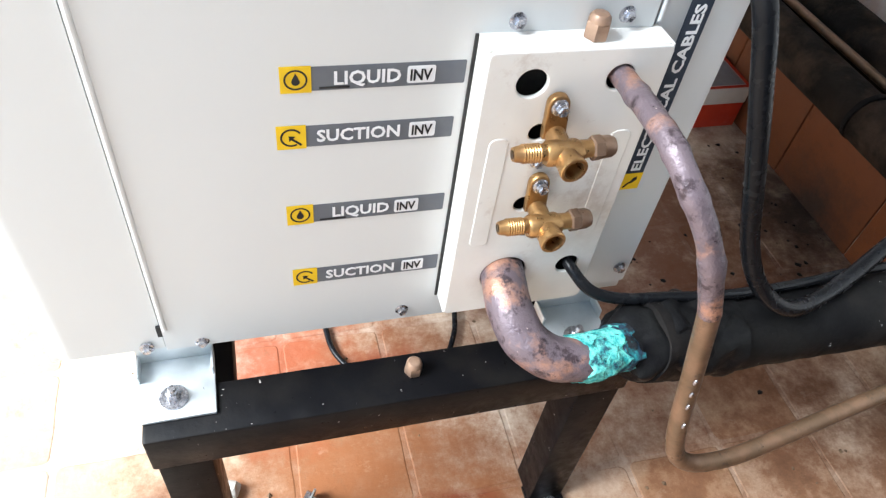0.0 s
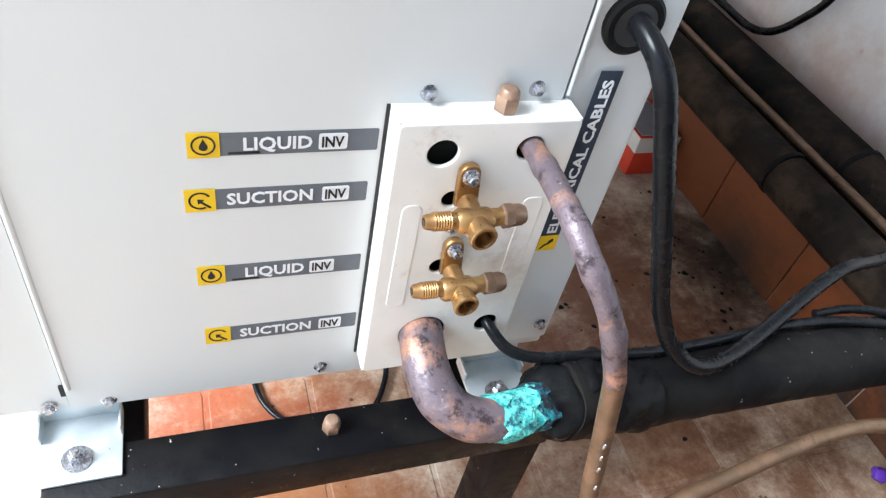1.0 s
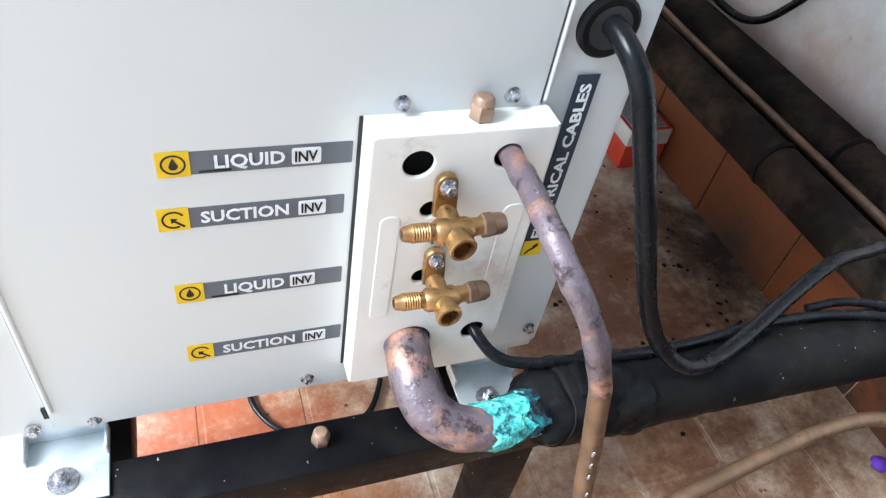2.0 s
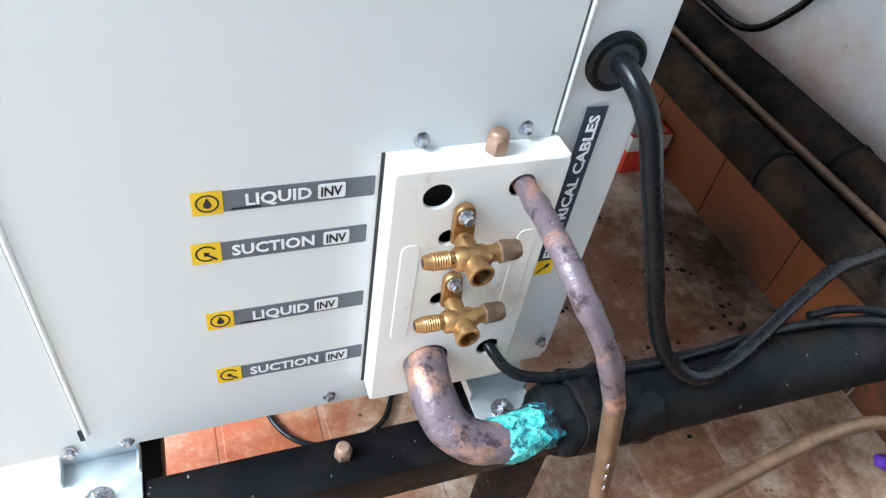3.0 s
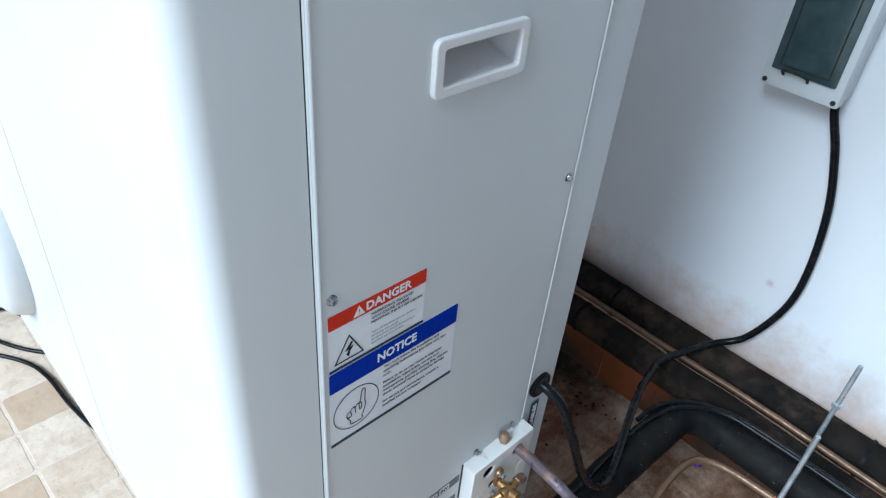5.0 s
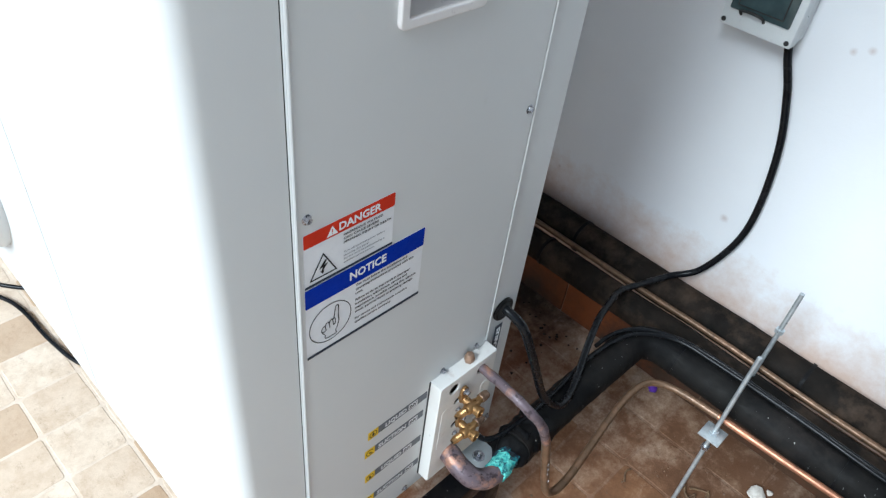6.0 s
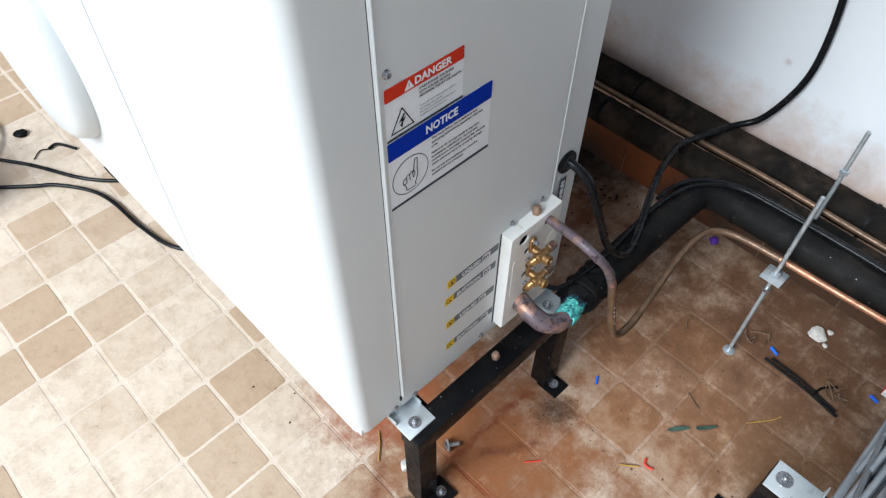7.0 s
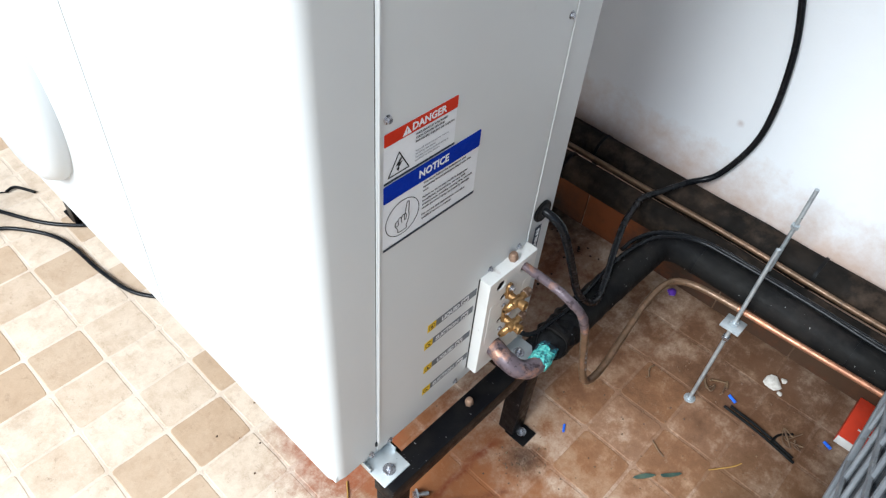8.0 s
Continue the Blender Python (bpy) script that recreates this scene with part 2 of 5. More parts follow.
def floor_material(name, pale, warm, deep, rand=True, stains=STAINS_AND_SHADE, hold=0.88, runs=True):
    """Stone-look ceramic: cloudy beige to rust brown, each piece of its own tone."""
    m, nodes, links, b = node_mat(name)
    color = mix(nodes, links, ramp(nodes, links, noise_at(nodes, links, 6, 6, 0.65), 0.42, 0.62), pale, tuple(0.75 * u + 0.25 * w for u, w in zip(pale, warm)))
    if rand:
        info = nodes.new("ShaderNodeObjectInfo")
        tone = nodes.new("ShaderNodeMapRange")
        tone.inputs["From Min"].default_value, tone.inputs["From Max"].default_value, tone.inputs["To Max"].default_value = 0.5, 1.0, 0.9
        links.new(info.outputs["Random"], tone.inputs["Value"])
        color = mix(nodes, links, tone.outputs["Result"], color, warm)
    cloud = nodes.new("ShaderNodeMapRange")
    cloud.inputs["From Min"].default_value, cloud.inputs["From Max"].default_value, cloud.inputs["To Max"].default_value = 0.45, 0.72, 0.6
    links.new(noise_at(nodes, links, 19, 8, 0.74), cloud.inputs["Value"])
    color = mix(nodes, links, cloud.outputs["Result"], color, tuple(0.8 * w + 0.2 * d for w, d in zip(warm, deep)))
    vein = ramp(nodes, links, noise_at(nodes, links, 42, 9, 0.75, (1, 1.8, 1)), 0.62, 0.8)
    color = mix(nodes, links, vein, color, deep)
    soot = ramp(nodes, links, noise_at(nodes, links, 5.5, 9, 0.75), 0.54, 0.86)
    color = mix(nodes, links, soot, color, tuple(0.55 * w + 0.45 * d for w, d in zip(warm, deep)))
    # Stains, some deepened to stand for shade.
    for at, reach, rust in stains:
        color = mix(nodes, links, stain(nodes, links, at, reach, hold), color, rust)
    crack = nodes.new("ShaderNodeMapRange")
    crack.inputs["From Min"].default_value, crack.inputs["From Max"].default_value, crack.inputs["To Max"].default_value = 0.56, 0.7, 0.6
    links.new(noise_at(nodes, links, 27, 10, 0.82, (1.6, 1, 1)), crack.inputs["Value"])
    color = mix(nodes, links, crack.outputs["Result"], color, deep)
    worn = nodes.new("ShaderNodeMapRange")
    worn.inputs["From Min"].default_value, worn.inputs["From Max"].default_value, worn.inputs["To Max"].default_value = 0.56, 0.72, 0.24
    links.new(noise_at(nodes, links, 23, 10, 0.8, (1, 1.5, 3)), worn.inputs["Value"])
    color = mix(nodes, links, worn.outputs["Result"], color, tuple(0.7 * u + 0.3 * w for u, w in zip(pale, warm)))
    if runs:
        for begin, end, wide, rust in (((0.145, -0.03), (0.37, -0.04), 0.012, (0.17, 0.04, 0.013)), ((0.145, -0.03), (0.158, -0.20), 0.012, (0.19, 0.045, 0.014)),
                                 ((0.06, 0.06), (-0.1, -0.05), 0.018, (0.17, 0.06, 0.025)), ((0.19, -0.06), (0.30, -0.13), 0.014, (0.14, 0.045, 0.018)), ((0.12, 0.13), (0.32, 0.16), 0.03, (0.2, 0.05, 0.02))):
            color = mix(nodes, links, streak(nodes, links, begin, end, wide), color, rust)
    links.new(color, b.inputs["Base Color"])
    r = nodes.new("ShaderNodeMapRange")
    r.inputs["To Min"].default_value, r.inputs["To Max"].default_value = 0.45, 0.75
    links.new(noise_at(nodes, links, 20, 5), r.inputs["Value"])
    links.new(r.outputs["Result"], b.inputs["Roughness"])
    b.inputs["Specular IOR Level"].default_value = 0.3
    bp = nodes.new("ShaderNodeBump")
    bp.inputs["Strength"].default_value, bp.inputs["Distance"].default_value = 0.6, 0.0025
    links.new(noise_at(nodes, links, 38, 8, 0.65), bp.inputs["Height"])
    links.new(bp.outputs["Normal"], b.inputs["Normal"])
    return m


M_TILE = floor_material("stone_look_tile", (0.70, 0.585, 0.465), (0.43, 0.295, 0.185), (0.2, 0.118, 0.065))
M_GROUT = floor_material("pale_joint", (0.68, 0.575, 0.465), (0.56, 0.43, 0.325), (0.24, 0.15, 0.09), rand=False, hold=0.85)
M_SKIRT = floor_material("orange_skirting_tile", (0.2, 0.058, 0.018), (0.14, 0.042, 0.014), (0.06, 0.027, 0.015), stains=GRIME_AND_SHADE, runs=False)



def wall_material():
    m, nodes, links, b = node_mat("white_wall_paint")
    color = mix(nodes, links, ramp(nodes, links, noise_at(nodes, links, 2.2, 5), 0.4, 0.7), (0.74, 0.755, 0.78), (0.70, 0.71, 0.74))
    geo = nodes.new("ShaderNodeNewGeometry")
    sep = nodes.new("ShaderNodeSeparateXYZ")
    links.new(geo.outputs["Position"], sep.inputs["Vector"])
    splash = nodes.new("ShaderNodeMath")
    splash.operation = "MULTIPLY_ADD"
    links.new(noise_at(nodes, links, 9, 8, 0.75), splash.inputs[0])
    splash.inputs[1].default_value = 0.27
    links.new(sep.outputs["Z"], splash.inputs[2])
    dust = nodes.new("ShaderNodeMapRange")
    dust.inputs["From Min"].default_value, dust.inputs["From Max"].default_value = 0.56, 0.43
    links.new(splash.outputs[0], dust.inputs["Value"])
    color = mix(nodes, links, dust.outputs["Result"], color, (0.52, 0.39, 0.325))
    fleck = ramp(nodes, links, noise_at(nodes, links, 28, 8, 0.8), 0.70, 0.74)
    color = mix(nodes, links, fleck, color, (0.42, 0.36, 0.34))
    links.new(color, b.inputs["Base Color"])
    b.inputs["Roughness"].default_value = 0.75
    bp = nodes.new("ShaderNodeBump")
    bp.inputs["Strength"].default_value, bp.inputs["Distance"].default_value = 0.35, 0.002
    links.new(noise_at(nodes, links, 60, 7, 0.65), bp.inputs["Height"])
    links.new(bp.outputs["Normal"], b.inputs["Normal"])
    return m


M_WALL = wall_material()
for place, reach in (((1.031, -0.055, 0.486), 0.013), ((1.031, -0.125, 0.868), 0.009), ((1.031, -0.15, 0.879), 0.009), ((1.031, 0.336, 0.389), 0.006)):
    spill(M_WALL, place, reach, (0.4, 0.3, 0.27), 0.5)
# Grey of the unseen north wall, kept dark to lower the fill behind the unit.
M_RENDER = surface("unseen_grey_render", (0.26, 0.25, 0.24), (0.2, 0.195, 0.19), 3, dirt=(0.14, 0.13, 0.12), dirt_scale=8, rough=0.9, bump=0.4, bump_scale=70, depth=0.003)


# ---------------------------------------------------------------- builders
def thing(name, at, label, category, group=""):
    e = new(name)
    e.empty_display_size = 0.05
    e.location = at
    return tagged(e, label, category, group)


def attach(ob, parent):
    if parent is not None:
        ob.parent = parent
        if parent.type == "EMPTY":
            ob.matrix_parent_inverse = Matrix.Translation(parent.location).inverted()
    return ob


def shade(me, angle=35):
    me.shade_smooth()
    me.set_sharp_from_angle(angle=radians(angle))
    return me


def mesh_of(name, bm, material, smooth=True):
    bmesh.ops.recalc_face_normals(bm, faces=bm.faces)
    me = bpy.data.meshes.new(name)
    bm.to_mesh(me)
    bm.free()
    me.materials.append(material)
    return shade(me) if smooth else me


def part(name, bm, material, parent, label=""):
    return tagged(attach(new(name, mesh_of(name, bm, material)), parent), label)


def placed(name, me, parent, m, label=""):
    """A part on shared mesh data, standing at the pose m in the world."""
    ob = new(name, me)
    ob.matrix_basis = m
    return tagged(attach(ob, parent), label)


def boxed(a, b, bevel=0.0, seg=2, bm=None):
    own = bmesh.new()
    bmesh.ops.create_cube(own, size=1)
    for v in own.verts:
        v.co = [a[i] + (v.co[i] + 0.5) * (b[i] - a[i]) for i in range(3)]
    if bevel:
        bmesh.ops.bevel(own, geom=own.edges[:], offset=bevel, segments=seg, profile=0.5, affect="EDGES")
    if bm is None:
        return own
    me = bpy.data.meshes.new("tmp")
    own.to_mesh(me)
    own.free()
    bm.from_mesh(me)
    bpy.data.meshes.remove(me)
    return bm


def glide(pts, steps=8):
    """A smooth line through the points (Catmull-Rom)."""
    p = [Vector(q) for q in pts]
    p = [p[0] * 2 - p[1]] + p + [p[-1] * 2 - p[-2]]
    out = []
    for i in range(1, len(p) - 2):
        for k in range(steps):
            t = k / steps
            a, b, c, d = p[i - 1:i + 3]
            out.append(0.5 * ((2 * b) + (c - a) * t + (2 * a - 5 * b + 4 * c - d) * t * t + (3 * b - a - 3 * c + d) * t ** 3))
    return out + [p[-2]]


def tube(line, r, seg=14, bm=None, radius=None, wobble=0.0):
    """A round tube along a line; radius(s) scales it by the share s of its length."""
    bm = bm or bmesh.new()
    line = [Vector(q) for q in line]
    up, rings = None, []
    for i, q in enumerate(line):
        d = (line[min(i + 1, len(line) - 1)] - line[max(i - 1, 0)]).normalized()
        if up is None:
            up = d.orthogonal().normalized()
        up = (up - d * up.dot(d)).normalized()
        side = d.cross(up)
        k = r * (radius(i / (len(line) - 1)) if radius else 1)
        ring = []
        for j in range(seg):
            a = 2 * math.pi * j / seg
            w = 1 + wobble * noise.noise((q + up * math.cos(a) * r + side * math.sin(a) * r) * 60) if wobble else 1
            ring.append(bm.verts.new(q + (up * math.cos(a) + side * math.sin(a)) * k * w))
        rings.append(ring)
    for a, b in zip(rings, rings[1:]):
        for j in range(seg):
            bm.faces.new((a[j], a[(j + 1) % seg], b[(j + 1) % seg], b[j]))
    bm.faces.new(rings[0][::-1])
    bm.faces.new(rings[-1])
    return bm


def lathe(profile, m=Matrix(), seg=20, bm=None):
    """Turned shape: profile of (height, radius) round the local z axis, placed by m. A seg of 6 gives a hexagon."""
    bm = bm or bmesh.new()
    rings = [[bm.verts.new(m @ Vector((r * math.cos(2 * math.pi * j / seg), r * math.sin(2 * math.pi * j / seg), h))) for j in range(seg)] for h, r in profile]
    for a, b in zip(rings, rings[1:]):
        for j in range(seg):
            bm.faces.new((a[j], a[(j + 1) % seg], b[(j + 1) % seg], b[j]))
    bm.faces.new(rings[0][::-1])
    bm.faces.new(rings[-1])
    return bm


def axis(at, way):
    """A pose at a place whose z axis points along way."""
    return Matrix.Translation(at) @ Vector(way).to_track_quat("Z", "Y").to_matrix().to_4x4()


def solid(ob):
    """The mesh of a curve or text object, which it replaces."""
    me = bpy.data.meshes.new_from_object(ob.evaluated_get(bpy.context.evaluated_depsgraph_get()))
    data = ob.data
    bpy.data.objects.remove(ob)
    bpy.data.curves.remove(data)
    return me


def sheet(loops, thick, bevel=0.0):
    """A flat sheet in the xy plane with an outline and holes (lists of (x, y)), of some thickness."""
    cu = bpy.data.curves.new("sheet", "CURVE")
    cu.dimensions, cu.fill_mode, cu.extrude, cu.bevel_depth, cu.bevel_resolution = "2D", "BOTH", thick / 2, bevel, 1
    for loop in loops:
        sp = cu.splines.new("POLY")
        sp.points.add(len(loop) - 1)
        for p, (x, y) in zip(sp.points, loop):
            p.co = (x, y, 0, 1)
        sp.use_cyclic_u = True
    return solid(new("sheet", cu))


def ring_loop(cx, cy, r, n=28, ry=None):
    return [(cx + r * math.cos(2 * math.pi * i / n), cy + (ry or r) * math.sin(2 * math.pi * i / n)) for i in range(n)]


def round_rect(x0, y0, x1, y1, r=0.002, n=4):
    out = []
    for cx, cy, a0 in ((x1 - r, y1 - r, 0), (x0 + r, y1 - r, 90), (x0 + r, y0 + r, 180), (x1 - r, y0 + r, 270)):
        out += [(cx + r * math.cos(radians(a0 + 90 * k / n)), cy + r * math.sin(radians(a0 + 90 * k / n))) for k in range(n + 1)]
    return out


def stroke(pts, wide):
    """The outline of a pen line of some width through points of the plane."""
    line = [q.to_2d() for q in glide([(x, y, 0) for x, y in pts], 4)]
    left, right = [], []
    for k, q in enumerate(line):
        d = (line[min(k + 1, len(line) - 1)] - line[max(k - 1, 0)]).normalized() * (wide / 2)
        left.append((q.x - d.y, q.y + d.x))
        right.append((q.x + d.y, q.y - d.x))
    return left + right[::-1]


def rect(x0, y0, x1, y1):
    return [(x0, y0), (x1, y0), (x1, y1), (x0, y1)]


UPRIGHT = pose(0, 0, 0, 90)


def on_face(name, me, material, parent, y, label="", m=Matrix()):
    """A flat mesh of the xy plane stood upright on the unit's side, its middle at that y."""
    me.materials.clear()
    me.materials.append(material)
    return placed(name, me, parent, Matrix.Translation((0, y, 0)) @ UPRIGHT @ m, label)


def words(text, x0, z0, height, width=None, turn=0.0, bold=0.0):
    """Flat letters whose lower left corner lies at (x0, z0); height is that of a capital."""
    cu = bpy.data.curves.new("words", "FONT")
    cu.body, cu.size, cu.offset, cu.extrude, cu.resolution_u = text, height / 0.72, bold, 0.00012, 2
    me = solid(new("words", cu))
    xs = [v.co.x for v in me.vertices]
    k = width / (max(xs) - min(xs)) if width else 1
    me.transform(Matrix.Diagonal((k, 1, 1, 1)) @ Matrix.Translation((-min(xs), 0, 0)))
    me.transform(Matrix.Translation((x0, z0, 0)) @ pose(0, 0, 0, 0, 0, turn))
    return me


# ---------------------------------------------------------------- structure
def structure(name, a, b, material, label):
    ob = new(name, mesh_of(name, boxed(a, b), material))
    return tagged(ob, label, name.split("_")[0], kind="structure")


WALL_X = 1.031
structure("wall_east", (WALL_X, -2.6, 0), (WALL_X + 0.2, 3.6, 2.6), M_WALL, "white painted masonry wall with rusty splashes low down")
# Added end wall, never in view; its grey swallows bounced light.
structure("wall_north", (-2.0, 3.4, 0), (WALL_X, 3.6, 2.6), M_RENDER, "unseen grey wall added to close the terrace and cut bounced light")
# Another added wall, behind the camera; it throws white light back.
structure("wall_south", (-2.0, -2.6, 0), (WALL_X, -2.4, 2.6), M_WALL, "unseen white wall added to close the terrace")
# Unseen slab, added to keep sky light off the wall side.
structure("ceiling", (SHADE_ROOF_X, -2.6, 2.6), (WALL_X + 0.2, 3.6, 2.75), M_WALL, "unseen white roof slab added to shade the wall side")

# ---------------------------------------------------------------- the outdoor unit
Z0, Z1 = 0.303, 1.53
unit = thing("outdoor_unit", (0.2066, 0.525, 0.29), "tall pale grey sheet-metal condensing unit on a black steel stand", "outdoor unit")
# Solid black block stands in for the cabinet's unlit inside.
part("core", boxed((-0.002, 0.042, 0.31), (0.4219, 1.071, 1.52)), M_DARK, unit, "dark inside of the cabinet")


def profile_panel(path, z0, z1, thick):
    """A folded sheet that follows a plan line from z0 to z1."""
    bm = bmesh.new()
    n = len(path)
    cols = []
    for i, q in enumerate(path):
        d = (Vector(path[min(i + 1, n - 1)]) - Vector(path[max(i - 1, 0)])).normalized()
        inner = (q[0] - d.y * thick, q[1] + d.x * thick)
        cols.append([bm.verts.new((x, y, z)) for x, y in (q, inner) for z in (z0, z1)])
    for a, b in zip(cols, cols[1:]):
        for i, j in ((0, 1), (1, 3), (3, 2), (2, 0)):
            bm.faces.new((a[i], a[j], b[j], b[i]))
    bm.faces.new(cols[0][k] for k in (0, 1, 3, 2))
    bm.faces.new(cols[-1][k] for k in (0, 1, 3, 2))
    return bm


FRONT_X, CORNER = -0.015, 0.021
corner = [(FRONT_X + CORNER - CORNER * math.cos(radians(a)), CORNER - CORNER * math.sin(radians(a))) for a in range(0, 91, 6)]
front = part("front_panel", profile_panel([(FRONT_X, 0.462)] + corner + [(0.0667, 0.0), (0.0667, 0.006)], Z0, Z1, 0.0016), M_PANEL, unit, "curved corner of the front sheet")
part("fan_panel", profile_panel([(FRONT_X, 1.08), (FRONT_X, 0.4645)], Z0, Z1, 0.0016), M_PANEL, unit, "flat fan-side sheet")
# fan guards bulging from the front
for zc in (0.60, 1.18):
    m = axis((FRONT_X, 0.86, zc), (-1, 0, 0))
    part("fan_guard", lathe([(0, 0.208), (0.012, 0.207), (0.028, 0.198), (0.036, 0.182), (0.04, 0.14), (0.044, 0.09), (0.045, 0.01)], m, 48), M_PANEL, unit, "round bulging fan guard")
for zc in (0.41, 0.445):
    part("faded_mark", boxed((FRONT_X - 0.0006, 0.10, zc), (FRONT_X, 0.15, zc + 0.004)), M_LABEL, unit, "faded strip on the front sheet")

hx0, hx1, hz0, hz1 = 0.171, 0.2655, 1.068, 1.11
side = sheet([rect(0.0683, Z0, 0.3735, Z1), round_rect(hx0 + 0.003, hz0 + 0.003, hx1 - 0.003, hz1 - 0.003, 0.004)], 0.0016, 0.0006)
side_panel = on_face("side_panel", shade(side), M_PANEL, unit, -0.001, "flat service panel with labels")
# the folded lip along the seam, with black strips as the shade in the gap beside it
part("seam_gap", boxed((0.0662, 0.0022, Z0 + 0.024), (0.0690, 0.0042, Z1)), M_DARK, unit)
part("seam_lip", tube([(0.0702, -0.0022, Z0 + 0.024), (0.0702, -0.0022, Z1)], 0.0019, 10), M_PANEL, unit, "bright folded edge")
part("seam_lip", tube([(0.3772, -0.0016, 0.556), (0.3772, -0.0016, Z1)], 0.0016, 10), M_PANEL, unit, "bright folded edge")
# Black block as the shade of the notch below the lip.
part("seam_notch", boxed((0.0645, -0.0022, Z0 + 0.016), (0.0690, 0.004, Z0 + 0.027)), M_DARK, unit)
bow = [(0.377, 0.004), (0.377, 0.0)] + [(0.432 + 0.006 * math.sin(radians(a)), 0.006 - 0.006 * math.cos(radians(a))) for a in range(0, 91, 15)] + [(0.438, 1.08)]
gx, gz, gr = 0.403, 0.602, 0.0178
part("rear_post", profile_panel(bow, Z0 + 0.008, Z1, 0.0016), M_PANEL, unit, "corner post of the cabinet")
part("rear_panel", boxed((0.06, 1.078, Z0), (0.438, 1.081, Z1)), M_PANEL, unit)
part("base_pan", boxed((-0.011, 0.004, Z0 - 0.006), (0.436, 1.077, Z0 + 0.012), 0.002), M_PANEL, unit, "folded base tray")
part("top_cover", boxed((-0.018, -0.004, Z1), (0.446, 1.084, Z1 + 0.03), 0.006), M_PANEL, unit)

# recessed handle
handle = on_face("handle", shade(sheet([round_rect(hx0, hz0, hx1, hz1, 0.005), round_rect(hx0 + 0.006, hz0 + 0.006, hx1 - 0.006, hz1 - 0.005, 0.004)], 0.003, 0.0015)),
                 M_HANDLE, unit, -0.004, "recessed warm white handle")
bm = bmesh.new()
a, b = (hx0 + 0.005, -0.003, hz0 + 0.005), (hx1 - 0.005, 0.03, hz1 - 0.004)
v = [bm.verts.new(c) for c in ((a[0], a[1], a[2]), (b[0], a[1], a[2]), (b[0], a[1], b[2]), (a[0], a[1], b[2]),
                               (a[0] + 0.004, b[1], a[2] + 0.012), (b[0] - 0.004, b[1], a[2] + 0.012), (b[0] - 0.004, b[1], b[2]), (a[0] + 0.004, b[1], b[2]))]
for q in ((0, 1, 5, 4), (1, 2, 6, 5), (2, 3, 7, 6), (3, 0, 4, 7), (4, 5, 6, 7)):
    bm.faces.new([v[i] for i in q])
me = bpy.data.meshes.new("cup")
bm.to_mesh(me)
bm.free()
me.materials.append(M_HANDLE)
cup = new("cup", me)
cup.parent = handle
cup.matrix_parent_inverse = handle.matrix_basis.inverted()

part("drain_outlet", lathe([(0, 0.014), (-0.012, 0.014), (-0.014, 0.011), (-0.024, 0.011)], Matrix.Translation((0.17, 0.035, Z0 - 0.006)), 20), M_RUBBER, unit, "black drain outlet under the base")

# screws: flanged hexagon heads with a cross slot
def screw_mesh():
    bm = lathe([(0, 0.0052), (0.0008, 0.0052), (0.0014, 0.0042)], seg=20)
    lathe([(0.0012, 0.0036), (0.0042, 0.0036), (0.0048, 0.003), (0.0044, 0.0016)], seg=6, bm=bm)
    return mesh_of("screw", bm, M_ZINC)


SCREW = screw_mesh()
for x, z in ((0.081, 0.925), (0.366, 0.932), (0.290, 0.559), (0.355, 0.561), (0.242, 0.314), (0.424, 0.3315)):
    placed("screw", SCREW, unit, axis((x, -0.0018, z), (0.05, -1, 0.04 * math.sin(x * 90))))

# rubber grommet round the cable hole
grommet = part("cable_grommet", lathe([(-0.004, gr + 0.001), (0.003, gr + 0.001), (0.0045, gr - 0.001), (0.0045, gr - 0.004), (0.001, gr - 0.0052), (-0.003, gr - 0.0052)],
                                      axis((gx, -0.0005, gz), (0, -1, 0)), 32), M_RUBBER, unit, "black rubber grommet")
# Black disc paints the darkness of the cable hole.
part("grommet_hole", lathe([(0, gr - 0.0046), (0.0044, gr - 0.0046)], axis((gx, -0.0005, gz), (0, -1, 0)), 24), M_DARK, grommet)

# service plate with its pipe holes
PX0, PX1, PZ0, PZ1, PY = 0.269, 0.3795, 0.328, 0.5525, -0.021
HOLES = [(0.297, 0.532, 0.0102), (0.351, 0.533, 0.0096), (0.3095, 0.368, 0.0182), (0.3595, 0.370, 0.0098), (0.3085, 0.497, 0.0072), (0.3105, 0.438, 0.0072)]
plate = on_face("service_plate", shade(sheet([round_rect(PX0 + 0.001, PZ0 + 0.001, PX1 - 0.001, PZ1 - 0.001, 0.003)] + [ring_loop(*h) for h in HOLES], 0.001, 0.001)),
                M_PLATE, unit, PY, "white pipe cover plate with round holes")


def plate_part(name, bm, material, label=""):
    ob = new(name, mesh_of(name, bm, material))
    ob.parent = plate
    ob.matrix_parent_inverse = plate.matrix_basis.inverted()
    return tagged(ob, label)


plate_part("flange", boxed((PX0, PY, PZ0), (PX0 + 0.0012, -0.002, PZ1)), M_PLATE)
plate_part("flange", boxed((PX1 - 0.0012, PY, PZ0), (PX1, -0.002, PZ1)), M_PLATE)
plate_part("flange", boxed((PX0 + 0.0012, PY + 0.001, PZ1 - 0.0012), (PX1 - 0.0012, 0.0, PZ1)), M_PLATE)
plate_part("flange", boxed((PX0 + 0.0012, PY + 0.001, PZ0), (PX1 - 0.0012, -0.002, PZ0 + 0.0012)), M_PLATE)
# Black strip paints the shadow line beside the plate's left flange.
plate_part("shadow_gap", boxed((PX0 - 0.0022, -0.0035, PZ0), (PX0 - 0.0002, -0.0012, PZ1)), M_DARK)
